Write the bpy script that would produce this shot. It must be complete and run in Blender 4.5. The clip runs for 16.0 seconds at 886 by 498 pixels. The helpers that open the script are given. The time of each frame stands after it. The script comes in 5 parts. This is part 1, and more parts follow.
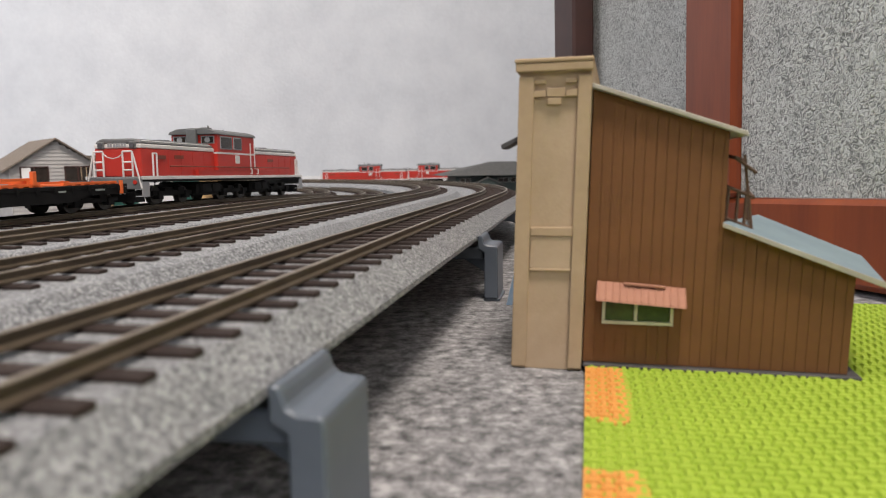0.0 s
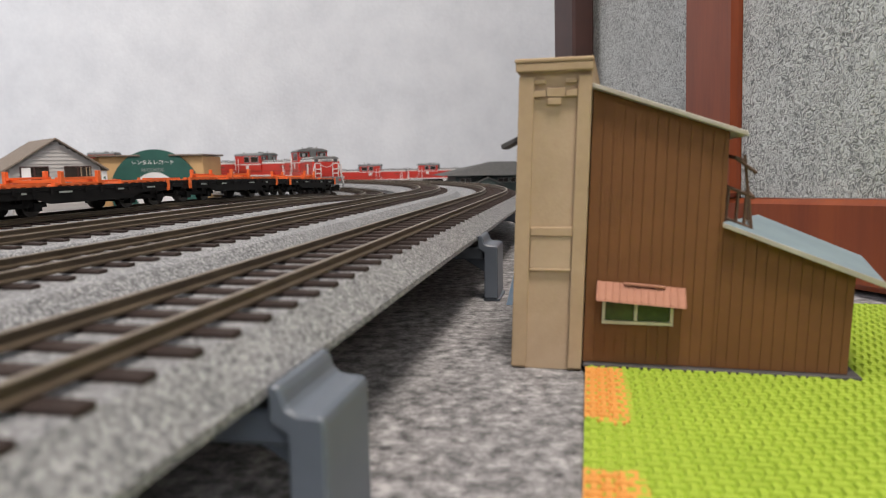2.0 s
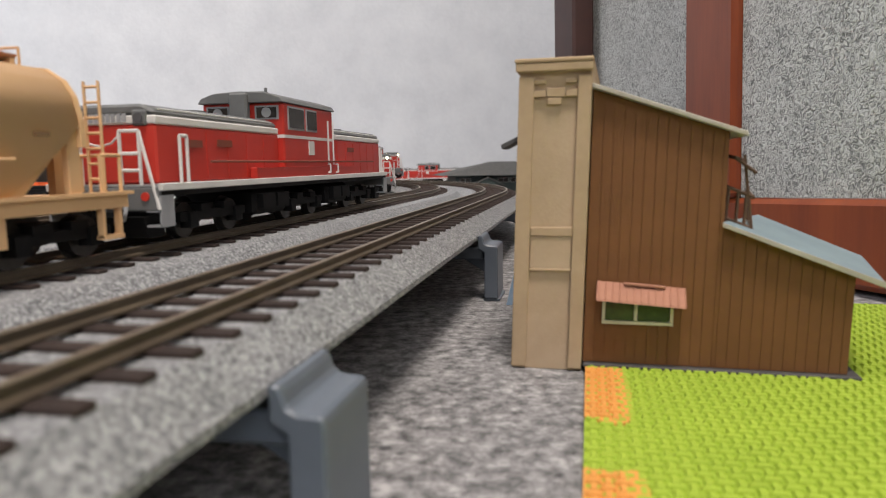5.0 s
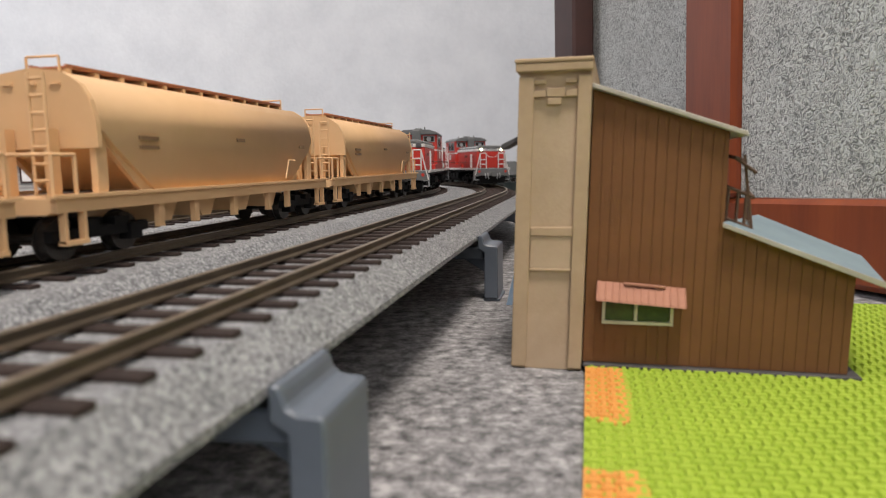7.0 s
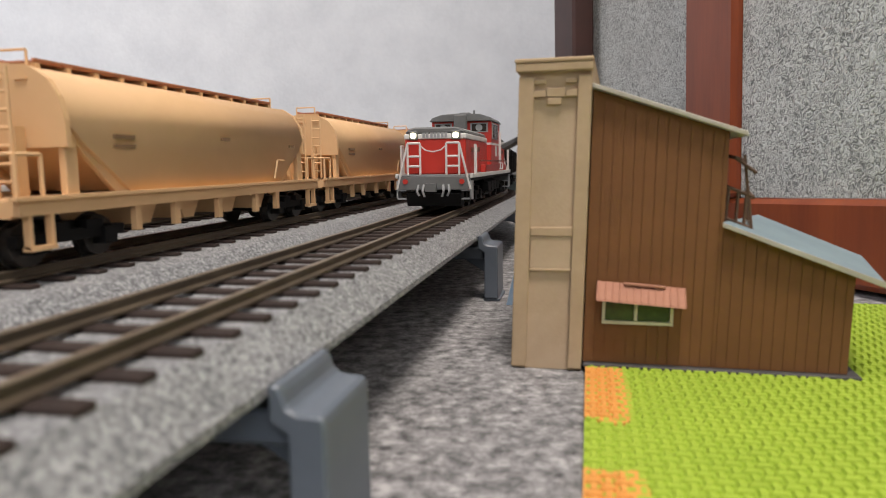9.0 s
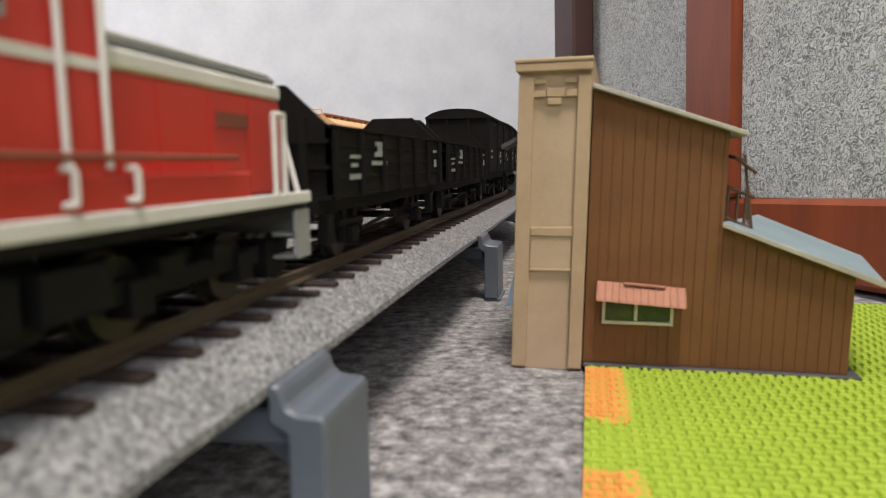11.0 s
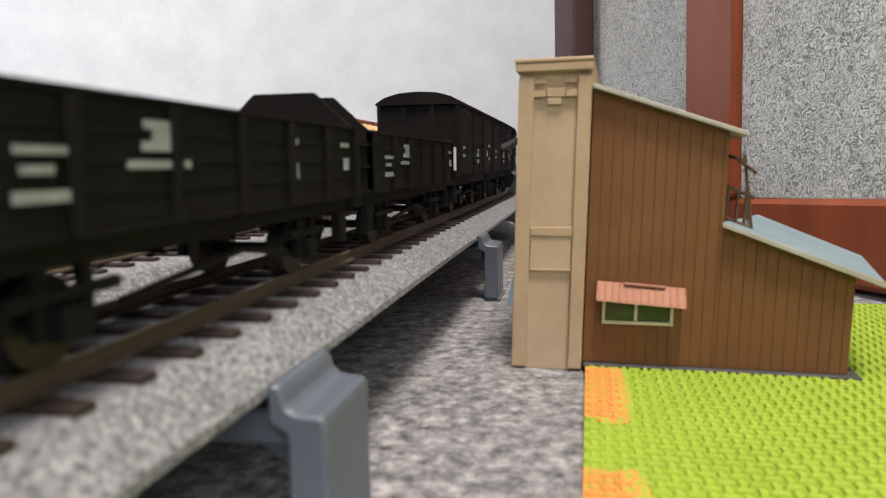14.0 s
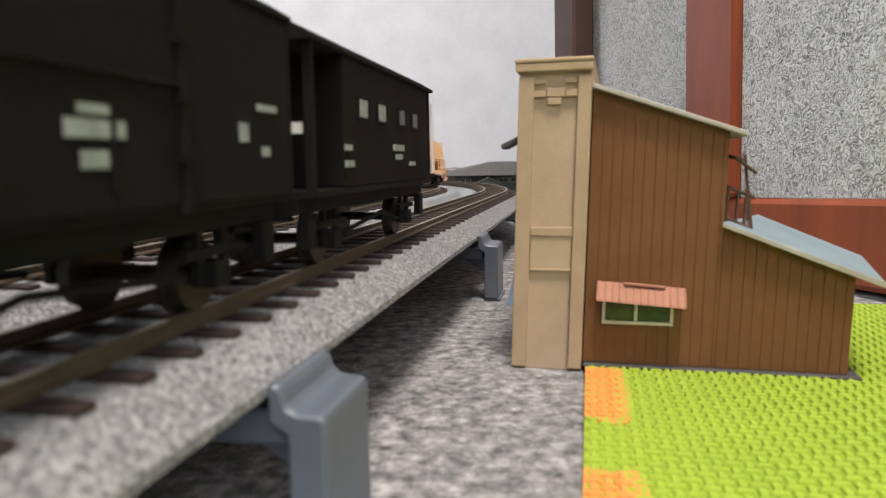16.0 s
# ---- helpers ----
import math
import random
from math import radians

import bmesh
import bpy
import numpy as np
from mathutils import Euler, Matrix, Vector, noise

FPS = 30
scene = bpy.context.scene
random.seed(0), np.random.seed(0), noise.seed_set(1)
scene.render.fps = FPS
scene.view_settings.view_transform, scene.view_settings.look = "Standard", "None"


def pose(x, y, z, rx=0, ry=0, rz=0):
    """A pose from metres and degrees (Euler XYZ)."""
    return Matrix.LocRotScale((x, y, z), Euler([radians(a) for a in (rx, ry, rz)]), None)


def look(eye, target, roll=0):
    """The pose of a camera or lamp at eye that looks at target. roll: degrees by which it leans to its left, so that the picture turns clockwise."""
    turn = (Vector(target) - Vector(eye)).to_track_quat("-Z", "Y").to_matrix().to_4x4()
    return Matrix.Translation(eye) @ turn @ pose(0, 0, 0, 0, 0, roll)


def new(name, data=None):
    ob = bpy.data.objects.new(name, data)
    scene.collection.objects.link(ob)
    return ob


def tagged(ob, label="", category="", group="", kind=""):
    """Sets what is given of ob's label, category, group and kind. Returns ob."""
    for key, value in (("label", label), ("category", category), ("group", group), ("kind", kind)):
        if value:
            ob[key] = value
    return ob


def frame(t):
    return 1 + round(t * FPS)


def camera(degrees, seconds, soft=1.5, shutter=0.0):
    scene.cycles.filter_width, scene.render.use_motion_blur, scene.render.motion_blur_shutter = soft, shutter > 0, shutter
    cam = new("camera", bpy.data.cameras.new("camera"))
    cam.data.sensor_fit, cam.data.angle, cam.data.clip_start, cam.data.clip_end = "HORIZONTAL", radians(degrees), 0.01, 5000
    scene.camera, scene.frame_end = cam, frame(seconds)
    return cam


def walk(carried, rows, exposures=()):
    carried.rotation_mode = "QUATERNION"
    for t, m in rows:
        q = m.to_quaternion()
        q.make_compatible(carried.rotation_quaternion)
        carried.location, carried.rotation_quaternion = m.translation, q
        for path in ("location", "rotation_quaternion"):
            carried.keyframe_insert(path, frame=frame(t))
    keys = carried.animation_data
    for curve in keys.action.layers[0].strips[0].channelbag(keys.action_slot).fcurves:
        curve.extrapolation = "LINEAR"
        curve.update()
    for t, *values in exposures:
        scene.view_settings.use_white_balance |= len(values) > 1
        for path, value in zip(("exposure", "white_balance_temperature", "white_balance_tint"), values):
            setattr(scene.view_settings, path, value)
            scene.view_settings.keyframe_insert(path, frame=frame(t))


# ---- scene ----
CAM_Z = 0.0563
TURN, TILT, LEAN = 11.276, 6.938, -0.83
cam = camera(64.6, 16.0, soft=1.05)
_aim = Vector((-math.sin(radians(TURN)) * math.cos(radians(TILT)), math.cos(radians(TURN)) * math.cos(radians(TILT)), -math.sin(radians(TILT))))
EYE = Vector((0.0, 0.0, CAM_Z))
VIEW = look(EYE, EYE + _aim, LEAN)
walk(cam, [(0.0, VIEW), (16.0, VIEW)], exposures=[(0.0, 0.95), (9.2, 0.95), (11.3, 1.1), (12.5, 1.1), (14.0, 1.25), (16.0, 1.3)])
cam.data.dof.use_dof = True
cam.data.dof.focus_distance = 0.34
cam.data.dof.aperture_fstop = 25.0

# ---------------------------------------------------------------- light
world = bpy.data.worlds.new("world")
scene.world = world
world.use_nodes = True
world.node_tree.nodes["Background"].inputs[0].default_value = (0.88, 0.83, 0.90, 1)
world.node_tree.nodes["Background"].inputs[1].default_value = 0.25


def area(name, m, sx, sy, power, colour):
    d = bpy.data.lights.new(name, "AREA")
    d.shape, d.size, d.size_y, d.energy, d.color = "RECTANGLE", sx, sy, power, colour
    ob = new(name, d)
    ob.matrix_world = m
    return ob


area("ceiling_lamp_light", look((0.285, -0.437, 2.30), (-0.1, 0.5, 0)), 0.6, 0.6, 39, (1.0, 0.895, 0.815))
# added fill from the west, no window there; brightens the far wall's left
area("window_light", look((-2.6, 0.1, 1.3), (-0.8, 2.2, 0.5)), 1.4, 1.2, 19, (0.96, 0.95, 0.98))
# added fill behind the camera, with no real source, lifts the wagon sides
area("south_window_light", look((0.95, -1.9, 1.15), (-0.2, 0.4, 0.0)), 1.2, 1.0, 9, (0.97, 0.95, 0.97))

# ---------------------------------------------------------------- materials


def nodes_of(name, rough=0.6, metal=0.0):
    m = bpy.data.materials.new(name)
    m.use_nodes = True
    nt = m.node_tree
    b = nt.nodes["Principled BSDF"]
    b.inputs["Roughness"].default_value = rough
    b.inputs["Metallic"].default_value = metal
    return m, nt, b


def paint(name, a, b2=None, scale=60.0, rough=0.55, metal=0.0, bump=0.0, bscale=None, stretch=(1, 1, 1), detail=4.0, fine=0.25, lo=0.35, hi=0.65):
    """Two tones mixed by a coarse and a fine noise, with an optional fine relief."""
    m, nt, p = nodes_of(name, rough, metal)
    b2 = b2 or tuple(c * 0.86 for c in a)
    N, Lk = nt.nodes, nt.links
    tc = N.new("ShaderNodeTexCoord")
    mp = N.new("ShaderNodeMapping")
    mp.inputs["Scale"].default_value = stretch
    Lk.new(tc.outputs["Object"], mp.inputs["Vector"])
    n1 = N.new("ShaderNodeTexNoise")
    n1.inputs["Scale"].default_value, n1.inputs["Detail"].default_value = scale, detail
    n2 = N.new("ShaderNodeTexNoise")
    n2.inputs["Scale"].default_value, n2.inputs["Detail"].default_value = scale * 7, 3
    for n in (n1, n2):
        Lk.new(mp.outputs["Vector"], n.inputs["Vector"])
    mix = N.new("ShaderNodeMath")
    mix.operation = "MULTIPLY_ADD"
    mix.inputs[1].default_value = fine
    Lk.new(n2.outputs["Fac"], mix.inputs[0])
    sub = N.new("ShaderNodeMath")
    sub.operation = "MULTIPLY"
    sub.inputs[1].default_value = 1 - fine
    Lk.new(n1.outputs["Fac"], sub.inputs[0])
    Lk.new(sub.outputs[0], mix.inputs[2])
    r = N.new("ShaderNodeValToRGB")
    r.color_ramp.elements[0].position, r.color_ramp.elements[1].position = lo, hi
    r.color_ramp.elements[0].color, r.color_ramp.elements[1].color = (*b2, 1), (*a, 1)
    Lk.new(mix.outputs[0], r.inputs["Fac"])
    Lk.new(r.outputs["Color"], p.inputs["Base Color"])
    if bump:
        n3 = N.new("ShaderNodeTexNoise")
        n3.inputs["Scale"].default_value, n3.inputs["Detail"].default_value = bscale or scale * 5, 4
        Lk.new(mp.outputs["Vector"], n3.inputs["Vector"])
        bp = N.new("ShaderNodeBump")
        bp.inputs["Strength"].default_value, bp.inputs["Distance"].default_value = bump, 0.001
        Lk.new(n3.outputs["Fac"], bp.inputs["Height"])
        Lk.new(bp.outputs["Normal"], p.inputs["Normal"])
    return m


def glow(name, colour, strength):
    m, nt, p = nodes_of(name, 0.3)
    p.inputs["Base Color"].default_value = (*colour, 1)
    p.inputs["Emission Color"].default_value = (*colour, 1)
    p.inputs["Emission Strength"].default_value = strength
    return m



def speckle(name, tones, scale, rough=0.9, bump=0.4, stretch=(1, 1, 1), grain=2.2, grainy=0.35):
    """Granular stone: cells of many tones with a fine noise over them."""
    m, nt, p = nodes_of(name, rough)
    N, Lk = nt.nodes, nt.links
    tc = N.new("ShaderNodeTexCoord")
    mp = N.new("ShaderNodeMapping")
    mp.inputs["Scale"].default_value = stretch
    Lk.new(tc.outputs["Object"], mp.inputs["Vector"])
    v = N.new("ShaderNodeTexNoise")
    v.inputs["Scale"].default_value, v.inputs["Detail"].default_value, v.inputs["Roughness"].default_value = scale, 5, 0.7
    cell = N.new("ShaderNodeTexVoronoi")
    cell.inputs["Scale"].default_value = scale * grain
    Lk.new(mp.outputs["Vector"], cell.inputs["Vector"])
    grey = N.new("ShaderNodeRGBToBW")
    Lk.new(cell.outputs["Color"], grey.inputs["Color"])
    grains = N.new("ShaderNodeMath")
    grains.operation = "MULTIPLY_ADD"
    grains.inputs[1].default_value, grains.inputs[2].default_value = grainy, -0.5 * grainy
    Lk.new(grey.outputs["Val"], grains.inputs[0])
    big = N.new("ShaderNodeTexNoise")
    big.inputs["Scale"].default_value = scale * 0.16
    for n in (v, big):
        Lk.new(mp.outputs["Vector"], n.inputs["Vector"])
    add = N.new("ShaderNodeMath")
    add.operation = "MULTIPLY_ADD"
    add.inputs[1].default_value = 0.12
    Lk.new(big.outputs["Fac"], add.inputs[0])
    Lk.new(v.outputs["Fac"], add.inputs[2])
    both = N.new("ShaderNodeMath")
    Lk.new(add.outputs[0], both.inputs[0])
    Lk.new(grains.outputs[0], both.inputs[1])
    r = N.new("ShaderNodeValToRGB")
    cr = r.color_ramp
    cr.elements[0].position, cr.elements[1].position = 0.36, 0.74
    cr.elements[0].color, cr.elements[1].color = (*tones[0], 1), (*tones[-1], 1)
    for i, c in enumerate(tones[1:-1]):
        e = cr.elements.new(0.36 + 0.38 * (i + 1) / (len(tones) - 1))
        e.color = (*c, 1)
    Lk.new(both.outputs[0], r.inputs["Fac"])
    Lk.new(r.outputs["Color"], p.inputs["Base Color"])
    bp = N.new("ShaderNodeBump")
    bp.inputs["Strength"].default_value, bp.inputs["Distance"].default_value = bump, 0.0008
    Lk.new(both.outputs[0], bp.inputs["Height"])
    Lk.new(bp.outputs["Normal"], p.inputs["Normal"])
    return m


M_RED = paint("loco_red", (0.52, 0.035, 0.022), (0.44, 0.028, 0.018), 25, 0.42)
M_WHITE = paint("white_paint", (0.72, 0.71, 0.69), (0.6, 0.59, 0.57), 80, 0.5)
M_GREY = paint("roof_grey", (0.15, 0.155, 0.155), (0.11, 0.115, 0.115), 60, 0.55)
M_LGREY = paint("step_grey", (0.33, 0.34, 0.35), (0.26, 0.27, 0.28), 60, 0.5)
M_BLACK = paint("chassis_black", (0.0085, 0.0085, 0.0088), (0.005, 0.005, 0.0053), 90, 0.7)
M_WAGON = paint("wagon_black", (0.0085, 0.0070, 0.0058), (0.0050, 0.0043, 0.0037), 60, 0.82, bump=0.05, bscale=900)
M_ORANGE = paint("stake_orange", (0.85, 0.17, 0.035), (0.72, 0.13, 0.03), 80, 0.5)
M_TAN = paint("hopper_tan", (0.70, 0.45, 0.235), (0.64, 0.405, 0.205), 30, 0.66)
M_WALKWAY = paint("walkway_oxide", (0.50, 0.22, 0.12), (0.42, 0.18, 0.10), 60, 0.7)
M_BROWN_WAGON = paint("oxide_brown", (0.21, 0.055, 0.032), (0.16, 0.042, 0.026), 40, 0.6)
M_STEEL = paint("wheel_steel", (0.06, 0.055, 0.05), (0.03, 0.028, 0.026), 120, 0.45, 0.5)
M_RAIL = paint("rail_brown", (0.115, 0.088, 0.058), (0.070, 0.053, 0.037), 90, 0.55, 0.2)
M_RAILTOP = paint("rail_head", (0.31, 0.255, 0.185), (0.20, 0.16, 0.115), 60, 0.38, 0.7)
M_TIE = paint("tie_brown", (0.05, 0.036, 0.031), (0.03, 0.022, 0.02), 200, 0.75, bump=0.3, bscale=1500)
M_BALLAST = speckle("ballast_grey", [(0.105, 0.112, 0.118), (0.205, 0.213, 0.222), (0.30, 0.308, 0.318), (0.47, 0.478, 0.49)], 1150, bump=0.8, grain=1.7, grainy=0.45)
M_CARPET = speckle("felt_carpet", [(0.05, 0.051, 0.053), (0.15, 0.150, 0.153), (0.28, 0.277, 0.283), (0.46, 0.452, 0.46)], 210, 0.98, 0.8, grain=3.0, grainy=0.12)
M_PIER = paint("pier_plastic", (0.125, 0.150, 0.185), (0.105, 0.128, 0.160), 50, 0.38)
M_WALLPAPER = paint("wallpaper", (0.65, 0.67, 0.695), (0.565, 0.585, 0.615), 9, 0.85, bump=1.0, bscale=110)
M_WOOD = paint("door_wood", (0.27, 0.058, 0.014), (0.17, 0.032, 0.008), 9, 0.42, stretch=(6, 6, 0.6), bump=0.03, bscale=120)
M_DARKWOOD = paint("dark_wood", (0.050, 0.016, 0.011), (0.028, 0.009, 0.007), 20, 0.55)
M_TOWER = paint("card_cream", (0.50, 0.38, 0.255), (0.44, 0.33, 0.215), 90, 0.8, bump=0.08, bscale=1200)
M_TRIM = paint("card_trim", (0.47, 0.35, 0.22), (0.41, 0.30, 0.185), 90, 0.8)
M_PLANK = paint("card_brown", (0.185, 0.076, 0.022), (0.150, 0.061, 0.017), 70, 0.75, bump=0.08, bscale=900)
M_EAVE = paint("eave_card", (0.46, 0.43, 0.37), (0.36, 0.33, 0.28), 120, 0.8)
M_BLUE_ROOF = paint("blue_grey_roof", (0.23, 0.31, 0.345), (0.19, 0.26, 0.295), 60, 0.6)
M_AWNING = paint("awning_pink", (0.42, 0.205, 0.135), (0.35, 0.165, 0.105), 90, 0.8)
M_CREAM = paint("window_cream", (0.62, 0.60, 0.42), (0.52, 0.50, 0.35), 90, 0.6)
M_GREENGLASS = paint("green_pane", (0.055, 0.09, 0.03), (0.02, 0.035, 0.02), 110, 0.2)
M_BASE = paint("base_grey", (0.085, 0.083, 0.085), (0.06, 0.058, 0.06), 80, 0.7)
M_MAT_GREEN = paint("foam_green", (0.36, 0.49, 0.042), (0.32, 0.45, 0.035), 60, 0.75)
M_MAT_ORANGE = paint("foam_orange", (0.74, 0.34, 0.075), (0.68, 0.30, 0.065), 60, 0.75)
M_SIDING = paint("siding_grey", (0.42, 0.41, 0.40), (0.36, 0.35, 0.34), 60, 0.75)
M_ROOFBROWN = paint("shingle_brown", (0.20, 0.165, 0.13), (0.15, 0.12, 0.095), 300, 0.85, bump=0.4, bscale=800)
M_SHOPTAN = paint("shop_tan", (0.62, 0.40, 0.19), (0.57, 0.36, 0.17), 50, 0.7)
M_SIGNGREEN = paint("sign_green", (0.025, 0.105, 0.085), (0.02, 0.085, 0.07), 70, 0.5)
M_DARKGLASS = paint("dark_pane", (0.02, 0.018, 0.017), (0.045, 0.035, 0.028), 180, 0.15)
M_STATION = paint("station_green", (0.075, 0.10, 0.095), (0.055, 0.075, 0.07), 80, 0.7)
M_STATIONROOF = paint("station_roof", (0.11, 0.11, 0.105), (0.08, 0.08, 0.077), 200, 0.85, bump=0.3, bscale=700)
M_BASEBOARD = paint("baseboard_white", (0.8, 0.8, 0.8), (0.72, 0.72, 0.72), 30, 0.5)
M_PALEBLUE = paint("card_blue", (0.18, 0.36, 0.62), (0.5, 0.6, 0.7), 60, 0.5)
M_HEADLAMP = glow("lit_headlamp", (1.0, 0.93, 0.62), 2.2)
M_LENS = paint("lens_grey", (0.10, 0.10, 0.11), None, 80, 0.15)
M_MARK = paint("mark_white", (0.33, 0.365, 0.345), (0.22, 0.25, 0.235), 400, 0.6)
M_MARKDARK = paint("mark_dark", (0.22, 0.13, 0.06), None, 80, 0.6)
M_BALCONY = paint("balcony_wood", (0.13, 0.07, 0.04), (0.08, 0.045, 0.028), 150, 0.7)


def frosted(name):
    """Rough patterned glass: pale fibres over a grey ground, strongly embossed."""
    m, nt, p = nodes_of(name, 0.35)
    N, Lk = nt.nodes, nt.links
    tc = N.new("ShaderNodeTexCoord")
    v = N.new("ShaderNodeTexNoise")
    v.inputs["Scale"].default_value, v.inputs["Detail"].default_value, v.inputs["Distortion"].default_value = 360, 2, 2.4
    big = N.new("ShaderNodeTexNoise")
    big.inputs["Scale"].default_value = 30
    for n in (v, big):
        Lk.new(tc.outputs["Object"], n.inputs["Vector"])
    r = N.new("ShaderNodeValToRGB")
    r.color_ramp.elements[0].position, r.color_ramp.elements[1].position = 0.42, 0.68
    r.color_ramp.elements[0].color, r.color_ramp.elements[1].color = (0.17, 0.18, 0.175, 1), (0.64, 0.66, 0.64, 1)
    ad = N.new("ShaderNodeMath")
    ad.operation = "MULTIPLY_ADD"
    ad.inputs[1].default_value = 0.16
    Lk.new(big.outputs["Fac"], ad.inputs[0])
    Lk.new(v.outputs["Fac"], ad.inputs[2])
    Lk.new(ad.outputs[0], r.inputs["Fac"])
    Lk.new(r.outputs["Color"], p.inputs["Base Color"])
    bp = N.new("ShaderNodeBump")
    bp.inputs["Strength"].default_value, bp.inputs["Distance"].default_value = 0.8, 0.002
    Lk.new(v.outputs["Fac"], bp.inputs["Height"])
    Lk.new(bp.outputs["Normal"], p.inputs["Normal"])
    return m


M_FROST = frosted("patterned_glass")
# matt paints
for matt in (M_WAGON, M_BLACK, M_TIE):
    matt.node_tree.nodes["Principled BSDF"].inputs["Specular IOR Level"].default_value = 0.18

# ---------------------------------------------------------------- mesh helpers


def bm_box(bm, x0, x1, y0, y1, z0, z1):
    vs = [bm.verts.new((x, y, z)) for z in (z0, z1) for x, y in ((x0, y0), (x1, y0), (x1, y1), (x0, y1))]
    for f in ((3, 2, 1, 0), (4, 5, 6, 7), (0, 1, 5, 4), (1, 2, 6, 5), (2, 3, 7, 6), (3, 0, 4, 7)):
        bm.faces.new([vs[i] for i in f])


def box(x0, x1, y0, y1, z0, z1, bevel=0.0):
    bm = bmesh.new()
    bm_box(bm, x0, x1, y0, y1, z0, z1)
    if bevel:
        bmesh.ops.bevel(bm, geom=list(bm.edges), offset=bevel, segments=1, affect="EDGES")
    return bm


def boxes(rows):
    bm = bmesh.new()
    for r in rows:
        bm_box(bm, *r)
    return bm


def prism(profile, a0, a1, axis="y", bevel=0.0):
    """A closed profile swept along an axis. profile: pairs (x, z) for y, (y, z) for x, (x, y) for z."""
    bm = bmesh.new()

    def at(p, a):
        return {"y": (p[0], a, p[1]), "x": (a, p[0], p[1]), "z": (p[0], p[1], a)}[axis]
    lo = [bm.verts.new(at(p, a0)) for p in profile]
    hi = [bm.verts.new(at(p, a1)) for p in profile]
    n = len(profile)
    bm.faces.new(lo)
    bm.faces.new(hi[::-1])
    for i in range(n):
        bm.faces.new((lo[i], hi[i], hi[(i + 1) % n], lo[(i + 1) % n]))
    bmesh.ops.recalc_face_normals(bm, faces=bm.faces)
    if bevel:
        bmesh.ops.bevel(bm, geom=list(bm.edges), offset=bevel, segments=1, affect="EDGES")
    return bm


def bm_rod(bm, p, q, r, n=6):
    p, q = Vector(p), Vector(q)
    d = q - p
    m = Matrix.Translation((p + q) / 2) @ d.to_track_quat("Z", "Y").to_matrix().to_4x4()
    bmesh.ops.create_cone(bm, cap_ends=True, segments=n, radius1=r, radius2=r, depth=d.length, matrix=m)


def rods(chains, r, n=6):
    bm = bmesh.new()
    for ch in chains:
        for a, b in zip(ch, ch[1:]):
            bm_rod(bm, a, b, r, n)
    return bm


def disc(p, axis, r, depth, n=20):
    bm = bmesh.new()
    a = Vector(axis).normalized() * depth / 2
    bm_rod(bm, Vector(p) - a, Vector(p) + a, r, n)
    return bm


def mesh_of(name, bm, mats, smooth=False):
    me = bpy.data.meshes.new(name)
    bm.to_mesh(me)
    bm.free()
    for m in (mats if isinstance(mats, (list, tuple)) else [mats]):
        me.materials.append(m)
    if smooth:
        for p in me.polygons:
            p.use_smooth = True
    return me


def part(name, bm, material, parent, label="", smooth=False):
    ob = new(name, mesh_of(name, bm, material, smooth))
    ob.parent = parent
    if label:
        tagged(ob, label)
    return ob


def shared(name, me, parent, loc=(0, 0, 0), rz=0.0, label=""):
    ob = new(name, me)
    ob.parent = parent
    ob.location = loc
    ob.rotation_euler = (0, 0, rz)
    if label:
        tagged(ob, label)
    return ob


def thing(name, bm, material, label, category, group="", kind="", smooth=False):
    ob = new(name, mesh_of(name, bm, material, smooth))
    return tagged(ob, label, category, group, kind)


def empty(name, label, category, m=None, group="", kind=""):
    ob = new(name)
    ob.empty_display_size = 0.01
    if m is not None:
        ob.matrix_world = m
    return tagged(ob, label, category, group, kind)


def put(ob, m):
    ob.matrix_world = m
    return ob


def words(name, text, size, m, material, parent=None, depth=0.0001):
    cu = bpy.data.curves.new(name, "FONT")
    cu.body, cu.size, cu.extrude, cu.align_x, cu.align_y = text, size, depth, "CENTER", "CENTER"
    tmp = bpy.data.objects.new(name, cu)
    scene.collection.objects.link(tmp)
    bpy.context.view_layer.update()
    me = bpy.data.meshes.new_from_object(tmp.evaluated_get(bpy.context.evaluated_depsgraph_get()))
    bpy.data.objects.remove(tmp)
    me.materials.clear()
    me.materials.append(material)
    ob = new(name, me)
    ob.parent = parent
    ob.matrix_local = m
    return ob

# ---------------------------------------------------------------- the tracks


SPACING, X_NEAR = 0.060, -0.0638
TURNS = [0.4926, 0.5159, 0.545, 0.565]
RADII = [0.55, 0.49, 0.43, 0.37]
RAIL_Z = CAM_Z - 0.0205
FALL = [0.0, 0.0, 0.0075, 0.0065]


def on_track(k, s, side=0.0, up=0.0):
    """Place and heading (radians, left of +Y) at s metres along track k, side metres to its right."""
    R, x0, y_turn = RADII[k], X_NEAR - SPACING * k, TURNS[k]
    if s <= y_turn:
        x, y, a = x0, s, 0.0
    else:
        arc = s - y_turn
        a = min(arc / R, math.pi)
        x, y = x0 - R * (1 - math.cos(a)), y_turn + R * math.sin(a)
        y -= max(0.0, arc - math.pi * R)
    u = max(0.0, min(1.0, (s - 0.38) / 0.34))
    z = RAIL_Z - FALL[k] * u * u * (3 - 2 * u)
    return Vector((x + side * math.cos(a), y + side * math.sin(a), z + up)), a


S_START, S_END = -2.3, 2.55


